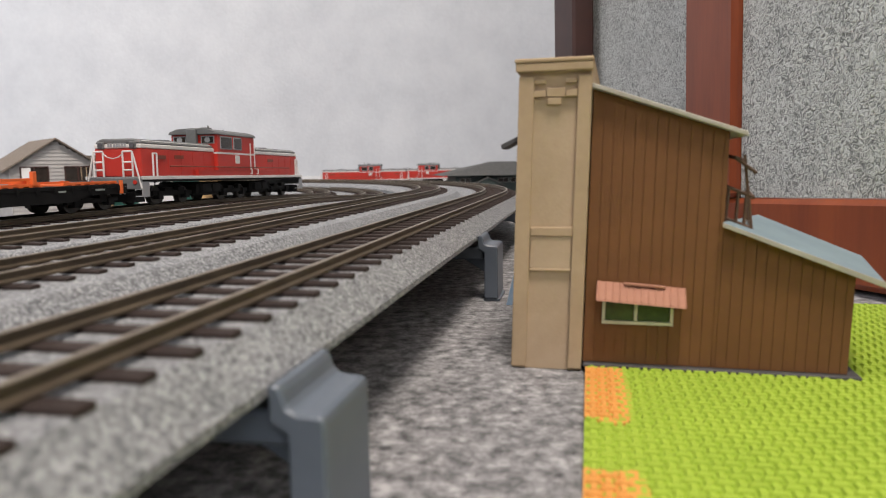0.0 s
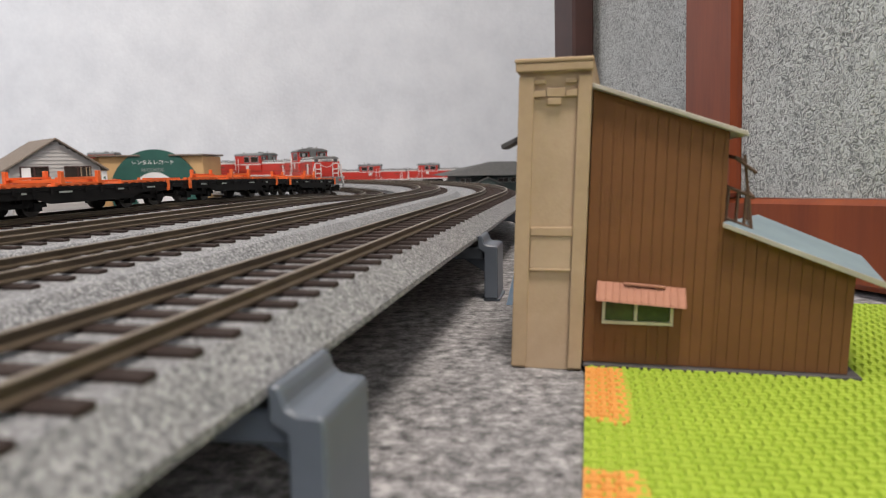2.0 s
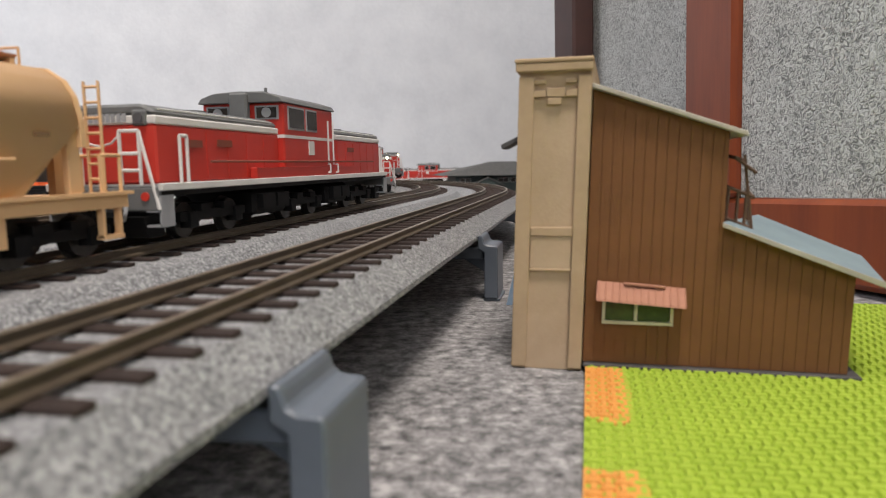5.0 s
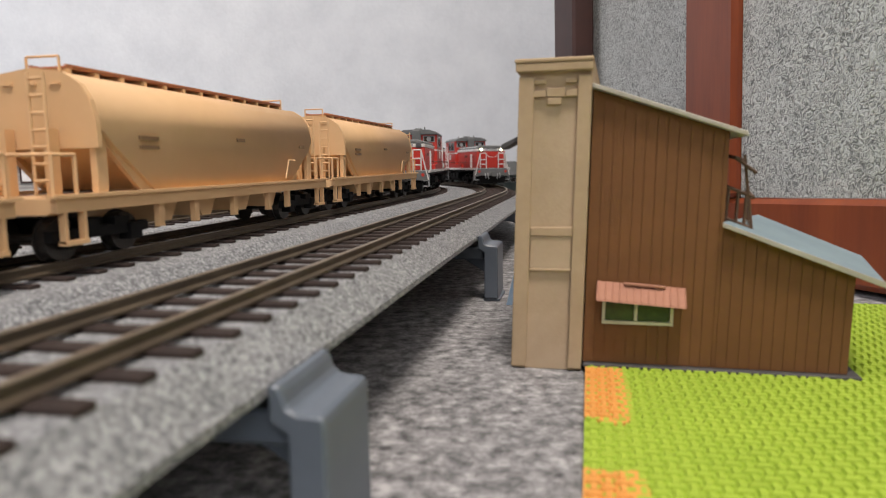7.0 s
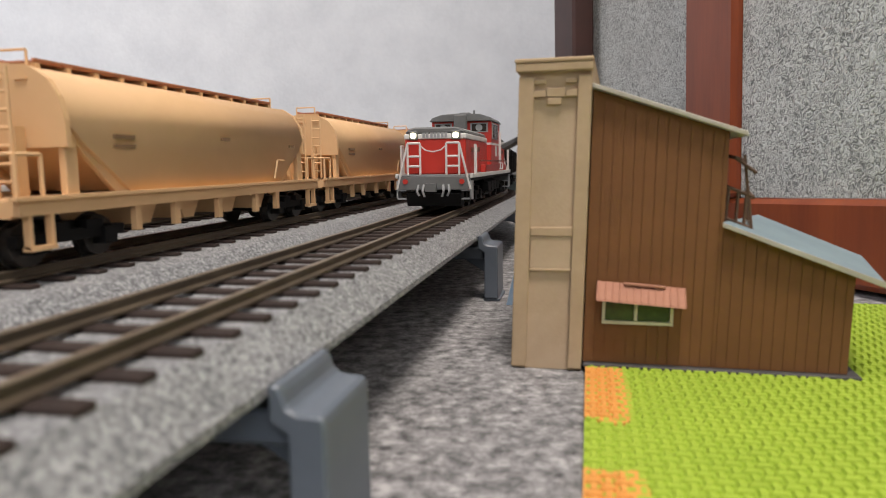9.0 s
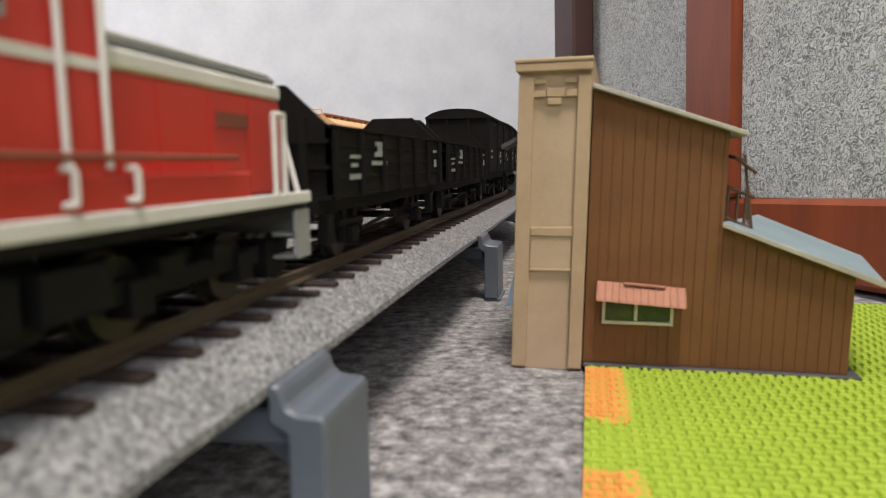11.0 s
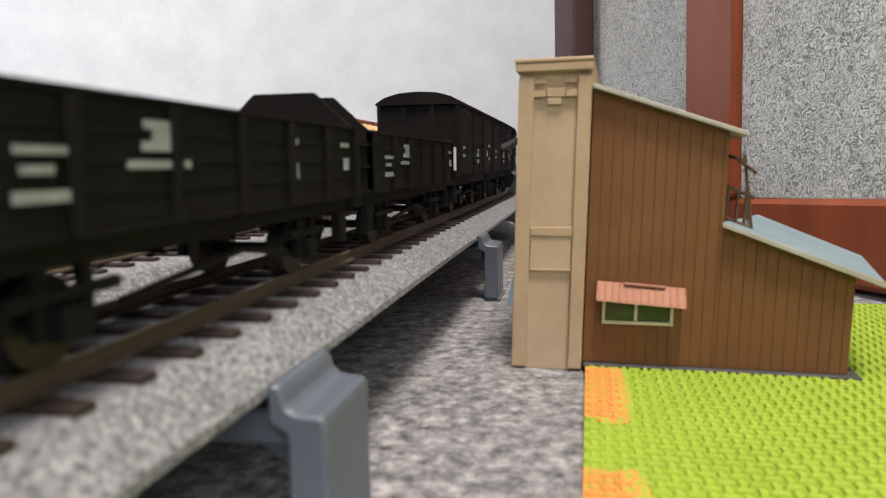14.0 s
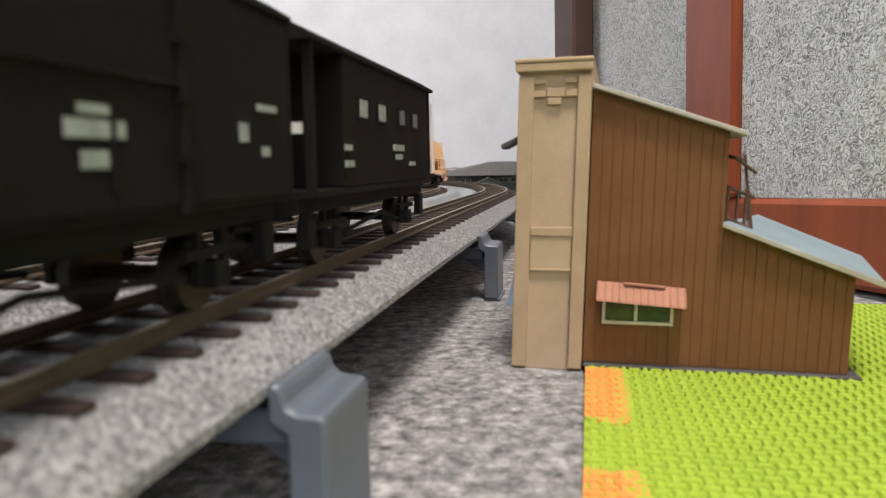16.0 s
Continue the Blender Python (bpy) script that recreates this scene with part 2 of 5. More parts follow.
def sweep(k, profile, s0, s1, step_straight=0.05, step_curve=0.03):
    """A cross-section (side, up) swept along track k."""
    ss, s = [], s0
    while s < s1 - 1e-6:
        ss.append(s)
        s += step_straight if s < TURNS[k] - step_straight else step_curve
    ss.append(s1)
    bm = bmesh.new()
    rows = []
    for s in ss:
        rows.append([bm.verts.new(on_track(k, s, a, b)[0]) for a, b in profile])
    n = len(profile)
    for r0, r1 in zip(rows, rows[1:]):
        for i in range(n):
            bm.faces.new((r0[i], r1[i], r1[(i + 1) % n], r0[(i + 1) % n]))
    bm.faces.new(rows[0])
    bm.faces.new(rows[-1][::-1])
    bmesh.ops.recalc_face_normals(bm, faces=bm.faces)
    return bm

# ---------------------------------------------------------------- the room
AX = Vector((-math.sin(radians(TURN)), math.cos(radians(TURN)), 0))
RT = Vector((math.cos(radians(TURN)), math.sin(radians(TURN)), 0))


def spot(d, lat, z=0.0):
    """A place d metres before the camera and lat metres to its right."""
    return AX * d + RT * lat + Vector((0, 0, z))


def flat_pose(d, lat, z=0.0, turn=0.0):
    p = spot(d, lat, z)
    return pose(p.x, p.y, p.z, 0, 0, TURN + turn)


ROOM = pose(0, 0, 0, 0, 0, TURN)
WALL_D = 2.32
floor = put(thing("floor", box(-3.2, 1.6, -2.7, WALL_D + 0.1, -0.06, 0.0), M_CARPET, "mottled grey felt carpet covering the floor", "floor", kind="structure"), ROOM)
put(thing("wall_north", box(-3.2, 1.6, WALL_D, WALL_D + 0.1, 0.0, 2.45), M_WALLPAPER, "pale blue-grey embossed wallpaper wall", "wall", kind="structure"), ROOM)
put(thing("wall_west", box(-3.3, -3.2, -2.7, WALL_D + 0.1, 0.0, 2.45), M_WALLPAPER, "pale blue-grey wallpaper wall", "wall", kind="structure"), ROOM)
put(thing("wall_south", box(-3.2, 1.6, -2.8, -2.7, 0.0, 2.45), M_WALLPAPER, "pale wallpaper wall behind the camera", "wall", kind="structure"), ROOM)
put(thing("wall_east", box(1.6, 1.7, -2.7, WALL_D + 0.1, 0.0, 2.45), M_WALLPAPER, "pale wallpaper wall beyond the closet doors", "wall", kind="structure"), ROOM)
put(thing("ceiling", box(-3.3, 1.7, -2.8, WALL_D + 0.1, 2.45, 2.5), M_BASEBOARD, "plain white ceiling", "ceiling", kind="structure"), ROOM)
put(thing("baseboard", box(-3.19, 1.59, WALL_D - 0.008, WALL_D - 0.001, 0.002, 0.022), M_BASEBOARD, "thin white baseboard", "baseboard", kind="structure"), ROOM)

# closet doors along the right
P0, P1 = Vector((0.1126, 0.2978, 0)), Vector((0.0814, 0.3727, 0))
DOOR_DIR = (P1 - P0).normalized()
DOOR_TURN = math.degrees(math.atan2(DOOR_DIR.y, DOOR_DIR.x))
DOOR_AT = pose(P0.x, P0.y, 0, 0, 0, DOOR_TURN) @ pose(0, 0, 0, 0, 2.3, 0)


def door_panel(x0, x1, off, stile0, stile1, label, height=1.72):
    """A door panel in the door line's own space: x along it, y away from the room (to its right)."""
    d = empty("sliding_door", label, "door", DOOR_AT, group="closet sliding doors")
    z0, zr = 0.003, 0.0400
    part("bottom_rail", box(x0, x1, off, off + 0.028, z0, zr, 0.0025), M_WOOD, d, "glossy red-brown bottom rail")
    part("top_rail", box(x0, x1, off, off + 0.028, height - 0.06, height, 0.002), M_WOOD, d)
    for a, b in ((x0, x0 + stile0), (x1 - stile1, x1)):
        if b - a > 0.001:
            part("stile", box(a, b, off - 0.002, off + 0.03, zr + 0.0005, height - 0.0605, 0.0025), M_WOOD, d, "glossy red-brown upright stile")
    part("pane", box(x0 + stile0 + 0.0003, x1 - stile1 - 0.0003, off + 0.021, off + 0.025, zr + 0.0005, height - 0.0605), M_FROST, d, "embossed patterned glass pane")
    return d


door_panel(-0.75, 0.141, -0.030, 0.045, 0.0475, "red-brown wooden sliding door with patterned glass")
door_panel(0.145, 0.322, -0.045, 0.010, 0.0, "second sliding door with patterned glass, behind the first")
dj = empty("door_frame", "dark brown door jamb with a felt draught strip", "door frame", DOOR_AT)
part("jamb", box(0.303, 0.346, -0.016, 0.002, 0.002, 1.75, 0.002), M_DARKWOOD, dj)
part("draught_strip", box(0.3225, 0.349, -0.044, -0.020, 0.002, 1.74, 0.001), M_BASE, dj, "grey felt draught strip")
part("head", box(-0.8, 0.36, -0.08, 0.002, 1.752, 1.80, 0.002), M_WOOD, dj)

# ceiling lamp
lamp = empty("ceiling_lamp", "round white ceiling lamp", "lamp", pose(0.285, -0.437, 2.39))
part("shade", disc((0, 0, 0.03), (0, 0, 1), 0.26, 0.06, 32), M_BASEBOARD, lamp)

# ---------------------------------------------------------------- tracks
TIE = 0.0103
RIM = [0.0220, 0.0299, 0.0299, 0.0299]
for k in range(4):
    tr = empty("track", ("nearest raised model track on grey piers, empty rails" if k == 0 else "model railway track on moulded grey ballast"), "track", group="parallel tracks", kind="structure")
    part("roadbed", sweep(k, [(-0.0299, -0.0106), (RIM[k], -0.0106), (RIM[k], -0.0092), (RIM[k] - 0.0062, -0.0034), (-0.0198, -0.0033), (-0.0299, -0.0070)], S_START, S_END), M_BALLAST, tr, "speckled grey moulded ballast roadbed")
    for sd in (1, -1):
        c = sd * 0.0087
        rail = part("rail", sweep(k, [(c - 0.0013, -0.0024), (c + 0.0013, -0.0024), (c + 0.0013, -0.0019), (c + 0.0004, -0.0016), (c + 0.0004, -0.0007), (c + 0.00062, -0.0005), (c + 0.00062, -0.0001), (c - 0.00062, -0.0001), (c - 0.00062, -0.0005), (c - 0.0004, -0.0007), (c - 0.0004, -0.0016), (c - 0.0013, -0.0019)], S_START, S_END), M_RAIL, tr, "brown weathered rail")
        part("railhead", sweep(k, [(c - 0.0006, -0.0001), (c + 0.0006, -0.0001), (c + 0.00045, 0.0), (c - 0.00045, 0.0)], S_START, S_END), M_RAILTOP, rail, "worn bright running surface")
    # sleepers: the nearest ones are parts, the rest one mesh
    tie_me = mesh_of("sleeper", box(-0.0160, 0.0160, -0.00165, 0.00165, -0.0038, -0.00255, 0.00025), M_TIE)
    rest, places = bmesh.new(), []
    s, n = S_START, 0
    while s < S_END:
        p, a = on_track(k, s)
        if -0.02 < s < (1.3, 0.9, 0.65, 0.6)[k]:
            shared("sleeper", tie_me, tr, p, a)
        else:
            bm_box(rest, -0.0160, 0.0160, -0.00165, 0.00165, -0.0038, -0.00255)
            places.append((p, a))
        s += TIE
    for i, v in enumerate(rest.verts):
        p, a = places[i // 8]
        v.co = Matrix.Translation(p) @ Matrix.Rotation(a, 4, "Z") @ v.co
    tagged(part("sleepers", rest, M_TIE, tr), kind="stuff")
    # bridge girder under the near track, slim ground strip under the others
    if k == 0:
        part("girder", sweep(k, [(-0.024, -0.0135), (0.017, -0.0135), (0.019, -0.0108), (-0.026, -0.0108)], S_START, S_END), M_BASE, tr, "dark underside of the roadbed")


def pier(k, s, label):
    p, a = on_track(k, s)
    e = empty("track_pier", label, "pier", pose(p.x, p.y, 0, 0, 0, math.degrees(a)), group="track piers")
    top = p.z - 0.0136
    part("cap", box(-0.036, 0.0243, -0.0070, 0.0070, top - 0.0055, top, 0.0008), M_PIER, e, "blue-grey plastic cap beam")
    # outer column with a clip ridge along the roadbed and a flat shoulder
    part("column", prism([(0.0248, 0.0012), (0.0304, 0.0012), (0.0304, 0.0222), (0.0298, 0.0229), (0.0264, 0.0231), (0.0250, 0.0238), (0.0242, 0.0264), (0.0236, 0.0270), (0.0224, 0.0270), (0.0222, 0.0262), (0.0222, 0.0216), (0.0248, 0.0200)], -0.0104, 0.0092, "y", 0.0005), M_PIER, e, "blue-grey plastic column with a ridged head")
    part("gusset", prism([(0.0150, top - 0.0056), (0.0244, top - 0.0056), (0.0256, 0.0100)], -0.0030, 0.0030, "y", 0.0004), M_PIER, e, "sloping plastic gusset")
    part("foot", box(0.0245, 0.0312, -0.0100, 0.0100, 0.0, 0.0011, 0.0003), M_PIER, e)
    part("column", box(-0.036, -0.0245, -0.0065, 0.0065, 0.0, top - 0.0056, 0.0007), M_PIER, e)
    return e


for s in (-0.10, 0.0955, 0.291, 0.486, 0.68, 0.87, 1.06, 1.25, 1.44, 1.63, 1.82, 2.01, 2.2):
    pier(0, s, "blue-grey plastic track pier with a ridged head")
for k in (1, 2, 3):
    for s in (-0.3, -0.1, 0.1, 0.291, 0.486, 0.7, 0.95, 1.2, 1.5, 1.8):
        p, a = on_track(k, s)
        b = empty("trestle", "dark low trestle block under the roadbed", "trestle", pose(p.x, p.y, 0, 0, 0, math.degrees(a)), group="low trestles")
        part("block", box(-0.026, 0.026, -0.01, 0.01, 0.0, p.z - 0.0086, 0.001), M_PIER, b)

# ---------------------------------------------------------------- foam mat
MAT_AT = pose(-0.0004, 0.0, 0.0002, 0, 0, -0.5)
mat = empty("play_mat", "bright green foam play mat with orange jigsaw tabs", "play mat", MAT_AT)
MAT_T = 0.0015


def weave(x0, x1, y0, y1, z, pitch=0.0027):
    """Basket-weave relief: short raised bars, alternately along and across."""
    bm = bmesh.new()
    ny, nx = int((y1 - y0) / pitch), int((x1 - x0) / pitch)
    for j in range(ny):
        for i in range(nx):
            cx, cy = x0 + (i + 0.5) * pitch, y0 + (j + 0.5) * pitch
            if (i + j) % 2:
                hx, hy = pitch * 0.66, pitch * 0.29
            else:
                hx, hy = pitch * 0.26, pitch * 0.62
            bx, by = hx * 0.72, hy * 0.72
            lo = [bm.verts.new((cx + sx * hx, cy + sy * hy, z)) for sx, sy in ((-1, -1), (1, -1), (1, 1), (-1, 1))]
            hi = [bm.verts.new((cx + sx * bx, cy + sy * by, z + 0.00075)) for sx, sy in ((-1, -1), (1, -1), (1, 1), (-1, 1))]
            bm.faces.new(hi)
            for q in range(4):
                bm.faces.new((lo[q], lo[(q + 1) % 4], hi[(q + 1) % 4], hi[q]))
    return bm


def tab(y0, y1, w):
    r = 0.003
    pts = [(0.0, y0 + 0.0030), (w * 0.30, y0 + 0.0012), (w * 0.62, y0 - 0.0004), (w - 0.0012, y0 + 0.0004), (w - 0.0002, y0 + r)]
    pts += [(w + 0.0007, (y0 + y1) / 2), (w - 0.0003, y1 - r), (w - 0.0016, y1 - 0.0004), (w * 0.5, y1 - 0.0016), (0.0, y1 - 0.0008)]
    return pts


part("sheet", box(0.0, 0.30, -0.03, 0.285, 0.0, MAT_T), M_MAT_GREEN, mat, "bright green foam sheet")
tagged(part("weave_relief", weave(0.0005, 0.20, 0.04, 0.284, MAT_T), M_MAT_GREEN, mat), kind="stuff")
for y0, y1, w in ((0.1445, 0.1860, 0.0100), (0.086, 0.1225, 0.0107), (0.030, 0.062, 0.0105)):
    t = part("jigsaw_tab", prism(tab(y0, y1, w), MAT_T - 0.001, MAT_T + 0.0006, "z"), M_MAT_ORANGE, mat, "orange foam jigsaw tab")
    tagged(part("tab_relief", weave(0.0006, w - 0.0015, y0 + 0.002, y1 - 0.0026, MAT_T + 0.0006, 0.0024), M_MAT_ORANGE, t), kind="stuff")

# ---------------------------------------------------------------- the shop house beside the near track
HB = pose(-0.0188, 0.1885, 0.0, 0, 0, -2.6)
house = empty("shop_house", "brown boarded model shop house with a cream corner tower", "model building", HB)
TW, TH, DEP = 0.0189, 0.0830, 0.060
part("tower_wall", box(0.0, TW, 0.0008, DEP, 0.0, TH - 0.003, 0.0002), M_TOWER, house, "cream card tower wall")
for a, b in ((0.0, 0.0040), (TW - 0.0036, TW)):
    part("pilaster", box(a, b, -0.0006, 0.0007, 0.0008, TH - 0.0045, 0.0002), M_TRIM, house, "cream corner pilaster")
part("cross_band", box(0.0041, TW - 0.0037, -0.0003, 0.0007, 0.0367, 0.0391, 0.0002), M_TRIM, house)
part("cross_band", box(0.0041, TW - 0.0037, -0.0002, 0.0007, 0.0272, 0.0280, 0.0002), M_TRIM, house)
part("panel", box(0.0043, TW - 0.0040, 0.0001, 0.00075, 0.0281, 0.0366), M_TOWER, house)
part("cornice", box(-0.0009, TW + 0.0002, -0.0014, DEP + 0.001, TH - 0.0034, TH - 0.0012, 0.0003), M_TRIM, house, "cream projecting cornice")
part("cap", box(-0.0012, TW + 0.0002, -0.0016, DEP + 0.0012, TH - 0.0011, TH, 0.0003), M_TRIM, house)
for a, b, z0, z1 in ((0.0034, 0.0071, TH - 0.0098, TH - 0.0082), (0.0073, 0.0120, TH - 0.0098, TH - 0.0076), (0.0122, TW - 0.0038, TH - 0.0098, TH - 0.0082), (0.0040, 0.0070, TH - 0.0064, TH - 0.0054), (0.0075, 0.0112, TH - 0.0118, TH - 0.0101), (0.0122, TW - 0.004, TH - 0.0064, TH - 0.0054)):
    part("relief_block", box(a, b, -0.0004, 0.00074, z0, z1, 0.0001), M_TRIM, house)
part("side_awning", prism([(-0.0046, 0.0600), (-0.0001, 0.0622), (-0.0001, 0.0634), (-0.0048, 0.0611)], 0.002, 0.014, "y"), M_BASE, house, "thin dark side awning")
# brown wall: outline with the upper roof, the step and the low roof
X0, XS, X1 = TW + 0.0003, 0.0529, 0.0839
ZT0, ZT1, ZS, ZE = 0.0748, 0.0632, 0.0396, 0.0284


def zroof(x):
    return ZT0 + (ZT1 - ZT0) * (x - X0) / (XS - X0) if x <= XS else ZS + (ZE - ZS) * (x - XS) / (X1 - XS)


part("side_wall", prism([(X0, 0.0028), (X1, 0.0028), (X1, ZE), (XS, ZS), (XS, ZT1), (X0, ZT0)], 0.00085, DEP, "y"), M_PLANK, house, "brown boarded wall")
x = X0 + 0.0002
while x < X1 - 0.0005:
    w = 0.00265 * random.uniform(0.93, 1.07)
    b = min(x + w, X1 - 0.0001)
    if x < XS < b:
        b = XS
    if b - x > 0.0005:
        part("board", prism([(x, 0.0029), (b - 0.00014, 0.0029), (b - 0.00014, zroof(b - 1e-5) - 0.0003), (x, zroof(x + 1e-5) - 0.0003)], 0.0006 - random.uniform(0, 0.00010), 0.00083, "y"), M_PLANK, house)
    x = b
part("upper_roof", prism([(X0 - 0.0002, ZT0 + 0.0002), (XS + 0.0038, ZT1 - 0.0013), (XS + 0.0038, ZT1 - 0.0001), (X0 - 0.0002, ZT0 + 0.0014)], -0.0022, DEP + 0.003, "y", 0.0002), M_EAVE, house, "pale card roof edge")
lr = prism([(XS - 0.0006, ZS + 0.0004), (X1 + 0.0058, ZE - 0.0030), (X1 + 0.0058, ZE - 0.0018), (XS - 0.0006, ZS + 0.0014)], -0.0020, DEP + 0.003, "y", 0.0002)
for v in lr.verts:
    if v.co.y > 0.02:
        v.co.x += 0.0155 if v.co.x < 0.08 else 0.0075
        v.co.y = 0.040
        v.co.z += -0.0012 if v.co.x < 0.08 else 0.0010
part("low_roof", lr, [M_BLUE_ROOF], house, "blue-grey sloping low roof")
part("low_eave", prism([(XS - 0.0008, ZS + 0.0001), (X1 + 0.0060, ZE - 0.0033), (X1 + 0.0060, ZE - 0.0018), (XS - 0.0008, ZS + 0.0012)], -0.0026, -0.0021, "y", 0.0001), M_EAVE, house, "pale eave board")
part("base_plate", box(TW + 0.0005, X1 + 0.0028, -0.0016, DEP + 0.002, 0.0018, 0.0027, 0.0002), M_BASE, house, "dark grey base plate")
# window with its awning
W0, W1, WM = 0.0238, 0.0418, 0.0324
win = part("window_frame", boxes([(W0, W1, -0.0010, 0.0005, 0.0137, 0.0145), (W0, W1, -0.0010, 0.0005, 0.0201, 0.0207), (W0, W0 + 0.0008, -0.0010, 0.0005, 0.0146, 0.0200), (W1 - 0.0008, W1, -0.0010, 0.0005, 0.0146, 0.0200), (WM - 0.0004, WM + 0.0004, -0.0010, 0.0005, 0.0146, 0.0200)]), M_CREAM, house, "cream window frame")
for a, b in ((W0 + 0.0009, WM - 0.0005), (WM + 0.0005, W1 - 0.0009)):
    part("pane", box(a, b, -0.0004, 0.0004, 0.0146, 0.0200), M_GREENGLASS, win, "dark green window pane")


def sag(bm):
    """The awning droops to one end."""
    for v in bm.verts:
        v.co.z -= (v.co.x - 0.0222) * 0.065
    return bm


aw = part("awning", sag(prism([(-0.0050, 0.0205), (-0.0046, 0.0211), (0.0005, 0.0250), (0.0005, 0.0242)], 0.0222, 0.0446, "x", 0.0001)), M_AWNING, house, "faded pink corrugated awning")
for i in range(13):
    xx = 0.0227 + i * 0.0018
    part("rib", sag(rods([[(xx, -0.0047, 0.0211), (xx, 0.0003, 0.0249)]], 0.00022, 5)), M_AWNING, aw)
part("awning_patch", sag(box(0.0290, 0.0395, -0.0012, 0.0002, 0.0246, 0.0252, 0.0001)), M_AWNING, aw, "torn strip of awning card")
# wooden drying balcony on the low roof
bal = part("balcony_frame", rods([[(0.0535, 0.004, 0.0395), (0.0539, 0.004, 0.0495)], [(0.0600, 0.004, 0.0375), (0.0571, 0.004, 0.0575)], [(0.0560, 0.004, 0.0388), (0.0562, 0.004, 0.0480)], [(0.0580, 0.004, 0.0381), (0.0582, 0.004, 0.0470)], [(0.0545, 0.018, 0.0405), (0.0545, 0.018, 0.0575)], [(0.0612, 0.018, 0.0385), (0.0605, 0.018, 0.0480)]], 0.00045, 5), M_BALCONY, house, "thin brown wooden balcony posts")
for z in (0.0405, 0.0485):
    part("rail", rods([[(0.0532, 0.004, z + 0.001), (0.0600, 0.004, z - 0.0018)], [(0.0598, 0.004, z - 0.0018), (0.0610, 0.018, z - 0.001)]], 0.0005, 5), M_BALCONY, bal)
part("arm", rods([[(0.0545, 0.003, 0.0570), (0.0600, 0.003, 0.0528)], [(0.0545, 0.018, 0.0575), (0.0572, 0.003, 0.0560)]], 0.0005, 5), M_BALCONY, bal)
# the old card house leans a little
for o in house.children_recursive:
    for v in o.data.vertices:
        v.co.x += 0.030 * v.co.z
# pale blue card leaning on the second pier
cp, ca = on_track(0, 0.275, 0.0345)
put(thing("leaning_card", prism([(0.0, 0.0), (0.006, 0.0), (0.011, 0.026), (0.006, 0.026)], -0.0006, 0.0006, "y"), M_PALEBLUE, "pale blue printed card leaning against a pier", "card"), pose(cp.x, cp.y, 0.0, 0, 0, 5))

# ---------------------------------------------------------------- model buildings beyond the tracks


def siding_house():
    h = empty("siding_house", "grey clapboard model house with a brown gable roof", "model building", flat_pose(0.83, -0.453, 0.0, 42) @ Matrix.Diagonal((1.10, 1.2, 0.955, 1)))
    w, e, pk, dp = 0.0440, 0.0620, 0.0950, 0.10
    part("wall", prism([(-w, 0.0), (w, 0.0), (w, e), (0, pk - 0.002), (-w, e)], 0.001, dp, "y"), M_SIDING, h, "grey clapboard wall")
    z = 0.001
    while z < pk - 0.006:
        hw = w if z < e - 0.004 else w * (pk - 0.003 - z) / (pk - e) - 0.001
        if hw > 0.003:
            part("clapboard", prism([(-0.0009, z), (0.00095, z), (0.00095, z + 0.0044), (-0.0001, z + 0.0044)], -hw, hw, "x"), M_SIDING, h)
        z += 0.0046
    for sx in (-1, 1):
        part("roof", prism([(sx * (w + 0.007), e - 0.006), (0, pk), (0, pk + 0.0022), (sx * (w + 0.007), e - 0.0032)], -0.006, dp + 0.004, "y", 0.0003), M_ROOFBROWN, h, "brown shingled roof slope")
    for c in (-0.0215, 0.0205):
        win = part("window_frame", boxes([(c - 0.0135, c + 0.0135, -0.0024, -0.0010, 0.0435, 0.0447), (c - 0.0135, c + 0.0135, -0.0024, -0.0010, 0.0615, 0.0627), (c - 0.0135, c - 0.0125, -0.0024, -0.0010, 0.0448, 0.0614), (c + 0.0125, c + 0.0135, -0.0024, -0.0010, 0.0448, 0.0614), (c - 0.0007, c + 0.0007, -0.0024, -0.0010, 0.0448, 0.0614)]), M_DARKWOOD, h, "dark window frame")
        part("pane", box(c - 0.0124, c - 0.0008, -0.0018, -0.0011, 0.0448, 0.0614), M_DARKGLASS, win)
        part("pane", box(c + 0.0008, c + 0.0124, -0.0018, -0.0011, 0.0448, 0.0614), M_DARKGLASS, win)
    part("curtain", box(-0.0335, -0.0250, -0.0019, -0.00185, 0.0450, 0.0612), M_BASEBOARD, h, "pale curtain")
    for x in (0.0232, 0.0285, 0.032):
        part("lattice_bar", box(x, x + 0.0007, -0.0021, -0.00195, 0.0450, 0.0612), M_TRIM, h)
    part("base_plate", box(-w - 0.006, w + 0.006, -0.006, dp + 0.004, -0.0, 0.0008), M_BASE, h)
    part("sign_board", box(w + 0.0006, w + 0.006, -0.002, 0.0004, 0.020, 0.056, 0.0002), M_BASEBOARD, h, "narrow white sign board with dark bars")
    for z in (0.028, 0.034, 0.040, 0.046):
        part("sign_bar", box(w + 0.002, w + 0.0042, -0.0026, -0.0021, z, z + 0.003), M_SIGNGREEN, h)


